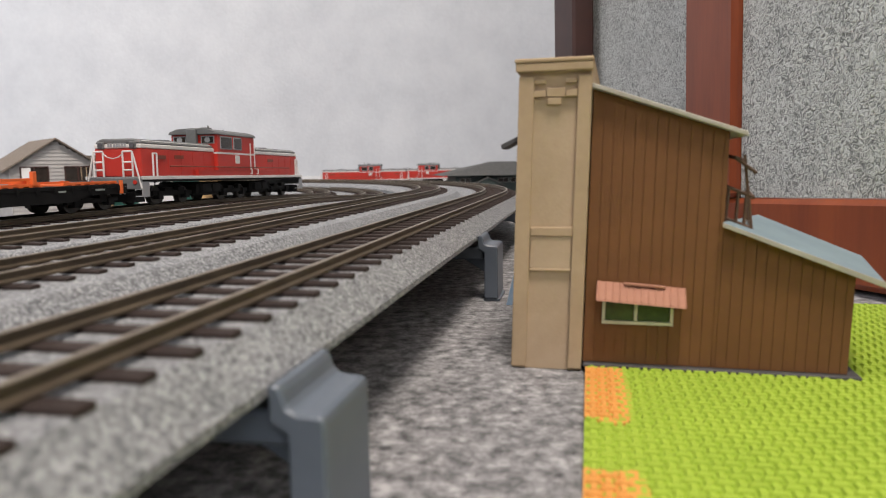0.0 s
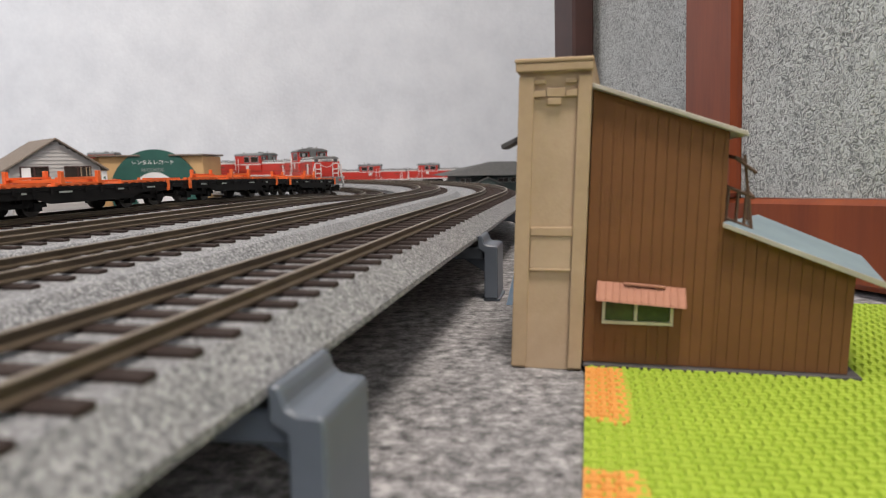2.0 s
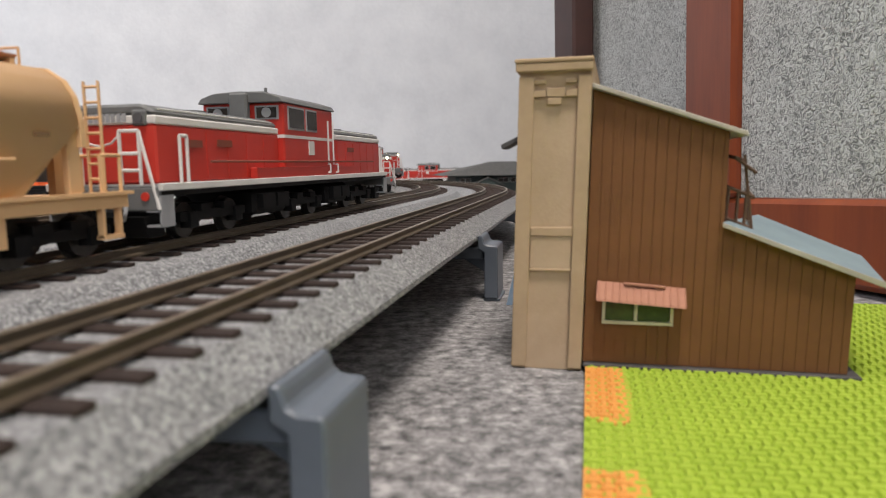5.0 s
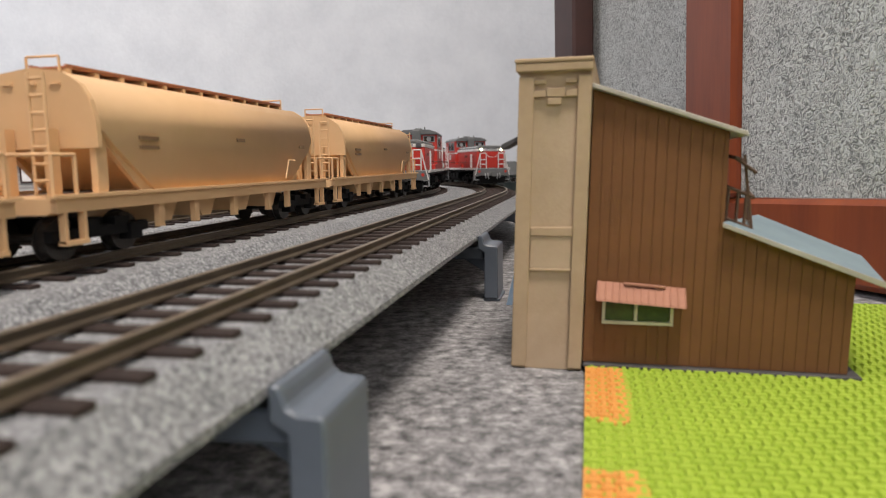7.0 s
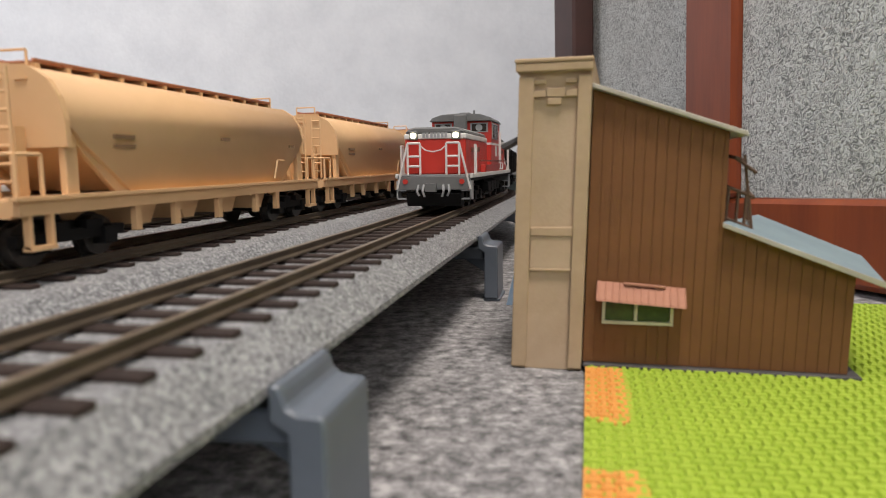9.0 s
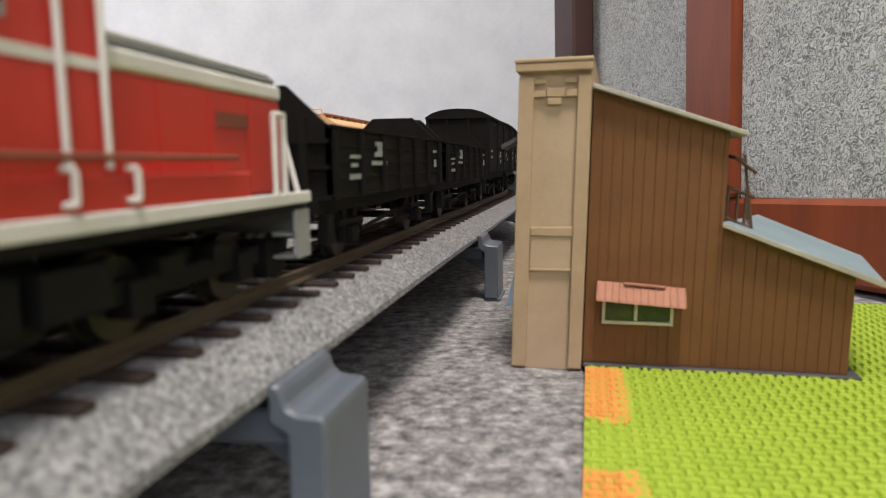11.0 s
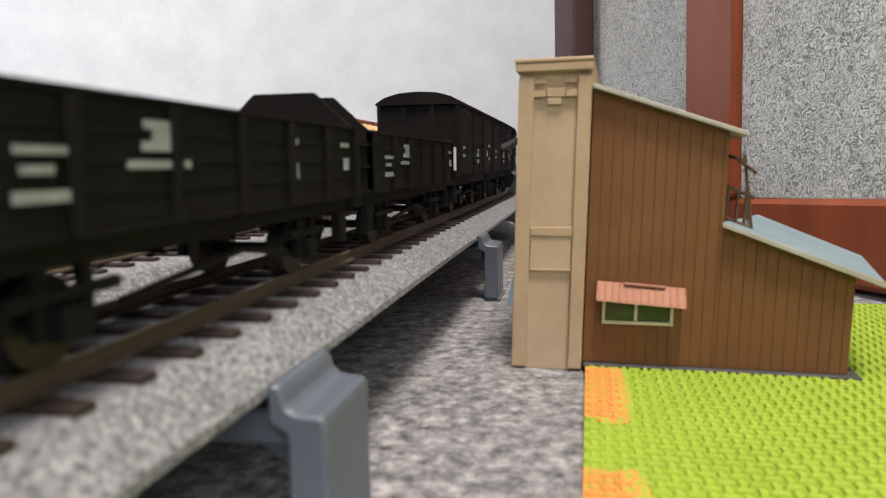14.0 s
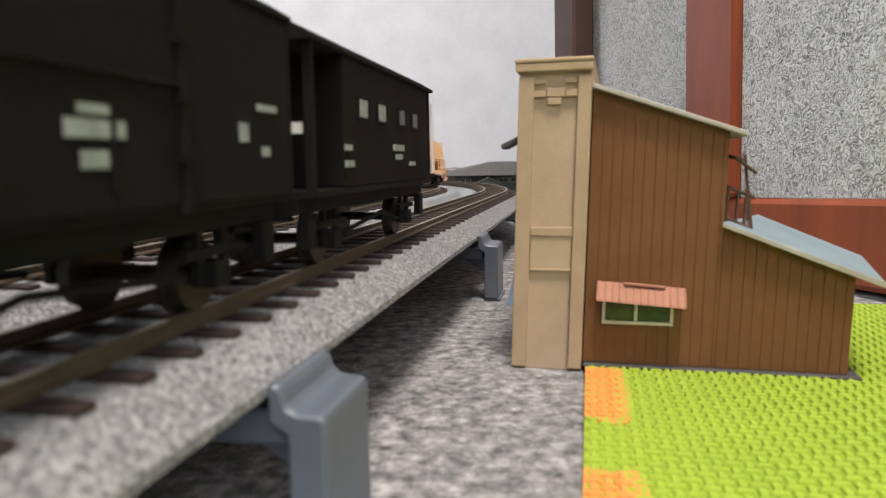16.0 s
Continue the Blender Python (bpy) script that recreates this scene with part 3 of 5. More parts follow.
def record_shop():
    s = empty("record_shop", "tan flat-roofed model record shop with a round green sign", "model building", flat_pose(0.935, -0.385, 0.0, 0) @ Matrix.Diagonal((1, 1, 0.94, 1)))
    # x along the facade, y away
    part("front_wall", box(-0.0690, 0.0690, 0.0, 0.003, 0.0, 0.0760, 0.0003), M_SHOPTAN, s, "plain tan facade")
    part("body", box(-0.0690, 0.0690, 0.0032, 0.075, 0.0, 0.0755), M_SHOPTAN, s)
    side = part("side_wall", prism([(-0.0692, -0.001), (-0.0935, 0.030), (-0.0935, 0.072), (-0.0692, 0.072)], 0.0, 0.0752, "z"), M_SHOPTAN, s, "tan return wall")
    part("side_window", boxes([(-0.0826, -0.0790, 0.0085, 0.0120, 0.044, 0.064)]), M_CREAM, side)
    for a, b in ((-0.096, -0.012), (0.0255, 0.0720)):
        part("roof_edge", box(a, b, -0.006, 0.08, 0.0762, 0.0785, 0.0004), M_ROOFBROWN, s, "brown flat roof edge")
    part("roof", box(-0.0118, 0.0253, 0.004, 0.08, 0.0762, 0.0783), M_ROOFBROWN, s)
    c, r = (0.0055, 0.0265), 0.0592
    pts = [(c[0] + r * math.cos(a), c[1] + r * math.sin(a)) for a in [math.pi * 2 * i / 64 for i in range(64)]]
    sign = part("round_sign", prism([(x, max(z, 0.0005)) for x, z in pts if z > 0.0], -0.0042, -0.0006, "y"), M_SIGNGREEN, s, "large dark green record-shaped sign")
    r2 = 0.0275
    part("sign_centre", prism([(c[0] + r2 * math.cos(math.pi * 2 * i / 48), c[1] + r2 * math.sin(math.pi * 2 * i / 48)) for i in range(48)], -0.0046, -0.0043, "y"), M_BASEBOARD, sign, "white sign centre with dark bars")
    words("lettering", "レンタルレコード", 0.0072, pose(0.0045, -0.0048, 0.0672, 90, 0, 0), M_BASEBOARD, sign)
    words("lettering", "RECORDS", 0.0068, pose(0.0035, -0.0048, 0.0568, 90, 0, 0), M_MARK, sign)
    for i in range(3):
        x = -0.013 + i * 0.0135
        part("name_bar", boxes([(x, x + 0.010, -0.0050, -0.0047, 0.0400, 0.0420), (x + 0.004, x + 0.006, -0.0050, -0.0047, 0.0345, 0.0398), (x, x + 0.010, -0.0050, -0.0047, 0.0320, 0.0340)]), M_BLACK, sign)
    part("door_panel", box(-0.050, -0.030, -0.0014, -0.0002, 0.001, 0.026, 0.0002), M_CREAM, s)
    part("base_plate", box(-0.098, 0.082, -0.02, 0.085, 0.0, 0.0010), M_BASE, s)


def station():
    s = empty("station_building", "dark green model station with a hipped grey roof", "model building", flat_pose(1.24, 0.108, 0.0, 8) @ Matrix.Diagonal((1, 1.2, 0.92, 1)))
    part("wall", box(-0.085, 0.075, 0.0, 0.08, 0.0, 0.0385), M_STATION, s, "dark green boarded wall")
    x = -0.084
    while x < 0.074:
        part("batten", box(x, x + 0.0012, -0.0006, -0.0001, 0.0005, 0.038), M_STATION, s)
        x += 0.0052
    e, pk = 0.0385, 0.0640
    bm = bmesh.new()
    lo = [bm.verts.new(p) for p in ((-0.112, -0.02, e), (0.09, -0.02, e), (0.09, 0.1, e), (-0.112, 0.1, e))]
    hi = [bm.verts.new(p) for p in ((-0.012, 0.03, pk), (0.03, 0.03, pk), (0.03, 0.05, pk), (-0.012, 0.05, pk))]
    bm.faces.new(lo[::-1]), bm.faces.new(hi)
    for i in range(4):
        bm.faces.new((lo[i], lo[(i + 1) % 4], hi[(i + 1) % 4], hi[i]))
    part("roof", bm, M_STATIONROOF, s, "grey hipped roof")
    part("gable_porch", prism([(-0.058, 0.021), (-0.008, 0.021), (-0.033, 0.0335)], -0.022, -0.0008, "y"), M_STATION, s)
    for sx in (-1, 1):
        part("porch_roof", prism([(-0.033, 0.0338), (-0.033 + sx * 0.03, 0.0185), (-0.033 + sx * 0.03, 0.0200), (-0.033, 0.0354)], -0.025, -0.0008, "y"), M_STATIONROOF, s)
    for c in (-0.068, 0.0, 0.022, 0.05):
        w = part("window_frame", boxes([(c - 0.0095, c + 0.0095, -0.0014, -0.0007, 0.0245, 0.0252), (c - 0.0095, c + 0.0095, -0.0014, -0.0007, 0.0325, 0.0332), (c - 0.0095, c - 0.0089, -0.0014, -0.0007, 0.0253, 0.0324), (c + 0.0089, c + 0.0095, -0.0014, -0.0007, 0.0253, 0.0324), (c - 0.0004, c + 0.0004, -0.0014, -0.0007, 0.0253, 0.0324)]), M_SIDING, s, "pale window frame")
        part("pane", box(c - 0.0088, c - 0.0005, -0.0011, -0.0007, 0.0253, 0.0324), M_DARKGLASS, w)
        part("pane", box(c + 0.0005, c + 0.0088, -0.0011, -0.0007, 0.0253, 0.0324), M_DARKGLASS, w)


siding_house()
record_shop()
station()

# ---------------------------------------------------------------- rolling stock (each faces +y, rails at z = 0)


def each(name, rows, material, parent, label="", mid=None):
    """Boxes that are parts of their own."""
    for r in rows:
        o = part(name, box(*r), material, parent, label)
        if mid is not None:
            o["mid"] = mid


def wheelset(parent, y, r=0.0054):
    bm = bmesh.new()
    for sx in (-1, 1):
        bm_rod(bm, (sx * 0.0073, y, r), (sx * 0.0098, y, r), r, 18)
        bm_rod(bm, (sx * 0.0070, y, r), (sx * 0.0075, y, r), r + 0.0007, 18)
    bm_rod(bm, (-0.0073, y, r), (0.0073, y, r), 0.0012, 8)
    return part("wheelset", bm, M_STEEL, parent, "dark steel wheelset")


def bogie(parent, y, axles, spread, mat=None):
    mat = mat or M_BLACK
    b = part("bogie", boxes([(-0.0125, -0.0103, y - spread / 2 - 0.006, y + spread / 2 + 0.006, 0.0052, 0.0080), (0.0103, 0.0125, y - spread / 2 - 0.006, y + spread / 2 + 0.006, 0.0052, 0.0080), (-0.0103, 0.0103, y - 0.003, y + 0.003, 0.0055, 0.0100)]
                            + [(sx * 0.0112 - 0.0022, sx * 0.0112 + 0.0022, y + dy - 0.0022, y + dy + 0.0022, 0.0032, 0.0078) for sx in (-1, 1) for dy in ([-spread / 2, spread / 2] if axles == 2 else [-spread / 2, 0, spread / 2])]
                            + [(sx * 0.0118 - 0.0016, sx * 0.0118 + 0.0016, y + dy - 0.0028, y + dy + 0.0028, 0.0078, 0.0100) for sx in (-1, 1) for dy in (-spread / 4, spread / 4)]), mat, parent, "black bogie frame")
    for i in range(axles):
        wheelset(b, y - spread / 2 + spread * i / (axles - 1))
    return b


def coupler(parent, y, sgn, mat=None):
    part("coupler", boxes([(-0.0012, 0.0012, min(y, y + sgn * 0.0060), max(y, y + sgn * 0.0060), 0.0095, 0.0122), (-0.0024, 0.0024, min(y + sgn * 0.0040, y + sgn * 0.0064), max(y + sgn * 0.0040, y + sgn * 0.0064), 0.0090, 0.0128)]), mat or M_BLACK, parent, "black knuckle coupler")


def loco(name="diesel_locomotive", lit=0, label="", short=False):
    """lit: +1 lamps burn at the short-hood end, -1 at the long-hood end."""
    e = empty(name, label or "red centre-cab diesel locomotive model with white stripe", "locomotive", group="red locomotives")
    YR, YF = (-0.0790, 0.0760) if short else (-0.1035, 0.1035)
    C0, C1 = (-0.0095, 0.0290) if short else (-0.0270, 0.0245)
    frame_ob = part("frame", boxes([(-0.0170, 0.0170, YR - 0.003, YF + 0.003, 0.0135, 0.0160)]), M_BLACK, e, "black underframe")
    for sx in (-1, 1):
        part("running_board", box(sx * 0.0172 - 0.0006, sx * 0.0172 + 0.0006, YR - 0.004, YF + 0.004, 0.0150, 0.0170, 0.0002), M_WHITE, e, "white running-board edge")
    part("walkway", box(-0.0166, 0.0166, YR - 0.004, YF + 0.004, 0.0161, 0.0167), M_LGREY, e)
    # hoods

    def hood(y0, y1, w, sgn, nm):
        zt = 0.0385
        red = part(nm, prism([(-w, 0.0168), (w, 0.0168), (w, 0.0330), (-w, 0.0330)], y0, y1, "y", 0.0006), M_RED, e, "red hood side")
        part("stripe", prism([(-w - 0.00018, 0.0330), (w + 0.00018, 0.0330), (w + 0.00018, 0.0354), (-w - 0.00018, 0.0354)], y0 - (0.0002 if sgn < 0 else 0), y1 + (0.0002 if sgn > 0 else 0), "y", 0.0004), M_WHITE, red, "white stripe along the hood")
        part("hood_top", prism([(-w, 0.0355), (w, 0.0355), (w - 0.0008, 0.0370), (w - 0.0042, zt), (-w + 0.0042, zt), (-w + 0.0008, 0.0370)], y0, y1, "y", 0.0008), M_GREY, red, "dark grey hood top")
        for sx in (-1, 1):
            part("top_rail", rods([[(sx * (w - 0.0012), y0 + 0.003, 0.0372), (sx * (w - 0.0012), y1 - 0.003, 0.0372)]], 0.00028, 5), M_WHITE, red, "thin white hood handrail")
        n = max(2, int((y1 - y0) / 0.011))
        for i in range(1, n):
            y = y0 + (y1 - y0) * i / n
            part("panel_seam", boxes([(sx * (w + 0.00008) - 0.0001, sx * (w + 0.00008) + 0.0001, y - 0.00015, y + 0.00015, 0.0175, 0.0318) for sx in (-1, 1)]), M_RED, red)
        part("roof_fan", disc((0, (y0 + y1) / 2, zt + 0.0004), (0, 0, 1), 0.0062, 0.001, 16), M_GREY, red)
        return red
    w = 0.0142
    lh = hood(YR, C0 - 0.0002, w, -1, "long_hood")
    sh = hood(C1 + 0.0002, YF, w, 1, "short_hood")
    for sx in (-1, 1):
        for yy, zz in ((YR + 0.018, 0.028), (YR + 0.036, 0.0285), (C1 + 0.03, 0.0285)):
            part("grille", box(sx * (w + 0.0002) - 0.0002, sx * (w + 0.0002) + 0.0002, yy - 0.0045, yy + 0.0045, zz - 0.0010, zz + 0.0012), M_BROWN_WAGON, lh if yy < 0 else sh)
        part("side_box", box(sx * 0.0157 - 0.0014, sx * 0.0157 + 0.0014, C0 - 0.024, C1 + 0.030, 0.0168, 0.0208, 0.0003), M_RED, e, "red battery box")
        part("long_handrail", rods([[(sx * 0.0175, YR + 0.022, 0.0228), (sx * 0.0175, YF - 0.022, 0.0228)]], 0.00045, 5), M_BROWN_WAGON, e, "thin dark side handrail")
    # cab
    cw = 0.0166
    cab = part("cab", box(-cw, cw, C0, C1, 0.0168, 0.0452, 0.0006), M_RED, e, "red driving cab")
    part("cab_stripe", prism([(-cw - 0.00015, 0.0318), (cw + 0.00015, 0.0318), (cw + 0.00015, 0.0330), (-cw - 0.00015, 0.0330)], C0 - 0.00015, C1 + 0.00015, "y"), M_WHITE, cab, "white cab stripe")
    part("cab_roof", prism([(-cw - 0.0008, 0.0450), (cw + 0.0008, 0.0450), (cw - 0.0005, 0.0470), (cw - 0.006, 0.0488), (0, 0.0494), (-cw + 0.006, 0.0488), (-cw + 0.0005, 0.0470)], C0 - 0.0022, C1 + 0.0016, "y", 0.0003), M_GREY, cab, "dark grey curved cab roof")
    part("exhaust_stack", box(-0.0036, 0.0036, C0 - 0.0040, C0 - 0.0003, 0.0345, 0.0488, 0.0008), M_GREY, cab, "grey exhaust stack")
    part("whistle", rods([[(0.006, C0 + 0.008, 0.0486), (0.006, C0 + 0.008, 0.0515)], [(-0.004, C1 - 0.006, 0.0488), (-0.004, C1 - 0.006, 0.0512)]], 0.0006, 6), M_GREY, cab)
    part("vent", box(-0.003, 0.003, C0 + 0.012, C0 + 0.018, 0.0490, 0.0508, 0.0004), M_GREY, cab)
    for sx in (-1, 1):
        for a, b in ((C0 + 0.0035, C0 + 0.0035 + 0.30 * (C1 - C0)), (C0 + 0.0055 + 0.30 * (C1 - C0), C0 + 0.0055 + 0.52 * (C1 - C0))):
            wf = part("window_frame", box(sx * (cw + 0.0001) - 0.0003, sx * (cw + 0.0001) + 0.0003, a, b, 0.0350, 0.0440, 0.0001), M_LGREY, cab, "grey window frame")
            part("pane", box(sx * (cw + 0.0004) - 0.0002, sx * (cw + 0.0004) + 0.0002, a + 0.0008, b - 0.0008, 0.0358, 0.0432), M_DARKGLASS, wf)
        part("door_handrail", rods([[(sx * (cw + 0.0007), C1 - y, 0.0215), (sx * (cw + 0.0007), C1 - y, 0.0405)] for y in (0.0015, 0.0075)], 0.00042, 5), M_WHITE, cab, "white door handrail")
        part("number_plate", box(sx * (cw + 0.0002) - 0.0002, sx * (cw + 0.0002) + 0.0002, C0 + 0.45 * (C1 - C0), C0 + 0.45 * (C1 - C0) + 0.0055, 0.0255, 0.0312), M_WHITE, cab, "white plate on the cab side")
        each("end_window", [(sx * 0.0100 - 0.0048, sx * 0.0100 + 0.0048, C0 - 0.0004, C0 + 0.0002, 0.0388, 0.0440), (sx * 0.0100 - 0.0048, sx * 0.0100 + 0.0048, C1 - 0.0002, C1 + 0.0004, 0.0388, 0.0440)], M_LGREY, cab, "grey end-window frame")
        each("end_pane", [(sx * 0.0100 - 0.0040, sx * 0.0100 + 0.0040, C0 - 0.0006, C0 - 0.0003, 0.0394, 0.0434), (sx * 0.0100 - 0.0040, sx * 0.0100 + 0.0040, C1 + 0.0003, C1 + 0.0006, 0.0394, 0.0434)], M_DARKGLASS, cab)
        part("wiper_ring", disc((sx * 0.0100, C0 - 0.0007, 0.0414), (0, 1, 0), 0.0019, 0.0003, 16), M_LGREY, cab)
        for yh in (C1 - 0.0085, C1 + 0.0010):
            part("step_hook", rods([[(sx * 0.0172, yh, 0.0216), (sx * 0.0180, yh + 0.0010, 0.0216), (sx * 0.0180, yh + 0.0010, 0.0180), (sx * 0.0172, yh, 0.0180)]], 0.0004, 5), M_WHITE, cab, "small white grab hook")
    # ends
    for sgn, yy in ((-1, YR), (1, YF)):
        burning = lit == sgn
        for sx in (-1, 1):
            h = part("headlamp_case", box(sx * 0.0098 - 0.0021, sx * 0.0098 + 0.0021, yy - 0.0008, yy + 0.0008, 0.0326, 0.0368, 0.0004), M_GREY, e, "grey headlamp case")
            part("headlamp", disc((sx * 0.0098, yy + sgn * 0.0009, 0.0346), (0, 1, 0), 0.0014, 0.0006, 16), M_HEADLAMP if burning else M_LENS, h, "lit warm white headlamp" if burning else "unlit headlamp")
            # corner handrails and steps
            ye = yy + sgn * 0.0040
            x1, x2 = sx * 0.0060, sx * 0.0118
            part("end_handrail", rods([[(x1, ye, 0.0165), (x1, ye, 0.0310), (x2, ye, 0.0310), (sx * 0.0168, ye, 0.0100)], [(x2, ye, 0.0165), (x2, ye, 0.0310)], [(x1, ye, 0.0250), (x2, ye, 0.0250)], [(x1, ye, 0.0205), (x2, ye, 0.0205)]], 0.00052, 6), M_WHITE, e, "white tubular end handrail")
            part("side_handrail", rods([[(sx * 0.0174, yy - sgn * 0.006, 0.0165), (sx * 0.0174, yy - sgn * 0.006, 0.0300), (sx * 0.0174, yy - sgn * 0.0095, 0.0300), (sx * 0.0174, yy - sgn * 0.0095, 0.0165)]], 0.00052, 6), M_WHITE, e, "white side handrail")
            part("corner_step", boxes([(sx * 0.0150 - 0.0022, sx * 0.0150 + 0.0022, min(ye, ye - sgn * 0.006), max(ye, ye - sgn * 0.006), z, z + 0.0006) for z in (0.0052, 0.0092)] + [(sx * 0.0170 - 0.0003, sx * 0.0170 + 0.0003, min(ye, ye - sgn * 0.006), max(ye, ye - sgn * 0.006), 0.0052, 0.0138)]), M_LGREY, e, "grey corner steps")
            part("brake_hose", rods([[(sx * 0.0045, ye, 0.0120), (sx * 0.0048, ye + sgn * 0.0015, 0.0090), (sx * 0.0040, ye + sgn * 0.0008, 0.0066)], [(sx * 0.0070, ye, 0.0120), (sx * 0.0074, ye + sgn * 0.0014, 0.0088), (sx * 0.0064, ye + sgn * 0.0008, 0.0070)]], 0.00055, 5), M_LGREY, e, "grey brake hoses")
            part("tail_lamp", disc((sx * 0.0130, yy + sgn * 0.0042, 0.0135), (0, 1, 0), 0.0012, 0.001, 12), M_RED, e)
        part("chain", rods([[(-0.0060, ye, 0.0300), (-0.0035, ye, 0.0278), (0, ye, 0.0270), (0.0035, ye, 0.0278), (0.0060, ye, 0.0300)]], 0.0003, 5), M_WHITE, e, "white safety chain")
        part("end_beam", box(-0.0168, 0.0168, min(yy, yy + sgn * 0.0042), max(yy, yy + sgn * 0.0042), 0.0095, 0.0160, 0.0004), M_GREY, e, "grey buffer beam")
        part("plough", prism([(yy - sgn * 0.004, 0.0022), (yy + sgn * 0.0030, 0.0022), (yy + sgn * 0.0050, 0.0080), (yy - sgn * 0.004, 0.0085)], -0.0125, 0.0125, "x"), M_BLACK, e, "black snow plough")
        tagged(part("number_bars", boxes([(x, x + 0.0012, yy + sgn * 0.0003 - 0.0002, yy + sgn * 0.0003 + 0.0002, 0.0336, 0.0360) for x in (-0.0056, -0.0040, -0.0020, -0.0004, 0.0012, 0.0030, 0.0046)]), M_LGREY, e), kind="stuff")
        coupler(e, yy + sgn * 0.0042, sgn, M_GREY)
    if short:
        bogie(e, -0.045, 3, 0.036)
        bogie(e, 0.050, 2, 0.026)
        tanks = ((-0.018, 0.022),)
    else:
        for yb in (-0.072, 0.0, 0.072):
            bogie(e, yb, 2, 0.027)
        tanks = ((-0.048, -0.022), (0.022, 0.048))
    for ta, tb in tanks:
        part("fuel_tank", box(-0.0140, 0.0140, ta, tb, 0.0040, 0.0130, 0.0012), M_BLACK, e, "black fuel tank")
    each("air_tank", [(sx * 0.0145 - 0.0018, sx * 0.0145 + 0.0018, a, a + 0.010, 0.0065, 0.0115) for sx in (-1, 1) for a in ((-0.0195, -0.007, 0.0055, 0.0180) if short else (-0.046, -0.034, 0.024, 0.036))], M_BLACK, e, "black air tank")
    return e


def flat_car():
    e = empty("flat_wagon", "black bogie flat wagon carrying orange stake racks", "wagon", group="flat wagons")
    H = 0.0855
    part("deck", boxes([(-0.0160, 0.0160, -H, H, 0.0140, 0.0160), (-0.0150, 0.0150, -H, H, 0.0115, 0.0139)]), M_BLACK, e, "black wagon deck")
    part("side_sill", prism([(-H, 0.0100), (-0.048, 0.0100), (-0.036, 0.0068), (0.036, 0.0068), (0.048, 0.0100), (H, 0.0100), (H, 0.0139), (-H, 0.0139)], -0.0158, -0.0151, "x"), M_BLACK, e, "fish-bellied side sill")
    part("side_sill", prism([(-H, 0.0100), (-0.048, 0.0100), (-0.036, 0.0068), (0.036, 0.0068), (0.048, 0.0100), (H, 0.0100), (H, 0.0139), (-H, 0.0139)], 0.0151, 0.0158, "x"), M_BLACK, e)
    for i in range(12):
        y = -0.077 + i * 0.014
        each("stake_pocket", [(sx * 0.0163 - 0.0004, sx * 0.0163 + 0.0004, y - 0.0010, y + 0.0010, 0.0120, 0.0152) for sx in (-1, 1)], M_BLACK, e)
    for y0, y1, tall in ((-0.078, -0.030, False), (-0.012, 0.030, True), (0.036, 0.078, False)):
        z = 0.0161
        rk = part("stake_rack", boxes([(sx * 0.0135 - 0.0010, sx * 0.0135 + 0.0010, y0, y1, z + 0.0007, z + 0.0019) for sx in (-1, 1)] + [(-0.0145, 0.0145, y0 + (y1 - y0) * i / 6 - 0.0014, y0 + (y1 - y0) * i / 6 + 0.0014, z, z + 0.0007) for i in range(7)]), M_ORANGE, e, "bright orange steel rack")
        if tall:
            part("upper_frame", boxes([(sx * 0.0130 - 0.0010, sx * 0.0130 + 0.0010, y0 + 0.004, y1 - 0.004, z + 0.0036, z + 0.0050) for sx in (-1, 1)] + [(-0.0140, 0.0140, y - 0.0012, y + 0.0012, z + 0.0020, z + 0.0036) for y in (y0 + 0.008, y1 - 0.008)]), M_ORANGE, rk)
            for y in (y0 + 0.005, y1 - 0.005):
                for sx in (-1, 1):
                    part("upright", box(sx * 0.0145 - 0.0009, sx * 0.0145 + 0.0009, y - 0.0014, y + 0.0014, z + 0.0010, z + 0.0085, 0.0002), M_ORANGE, rk, "orange upright stake")
        else:
            ye = y1 if y1 > 0.05 else y0
            for sx in (-1, 1):
                part("end_post", box(sx * 0.0168 - 0.0006, sx * 0.0168 + 0.0006, ye - 0.0010, ye + 0.0010, z - 0.006, z + 0.0022), M_ORANGE, rk)
    tagged(part("marking", boxes([(sx * 0.0165 - 0.0003, sx * 0.0165 + 0.0003, y, y + w, 0.0126, 0.0136) for sx in (-1, 1) for y, w in ((-0.062, 0.008), (-0.028, 0.006), (0.020, 0.010), (0.055, 0.003))]), M_MARK, e, "illegible white stencils"), kind="stuff")
    for y in (-0.058, 0.058):
        bogie(e, y, 2, 0.024)
    for s in (-1, 1):
        coupler(e, s * H, s)
    return e


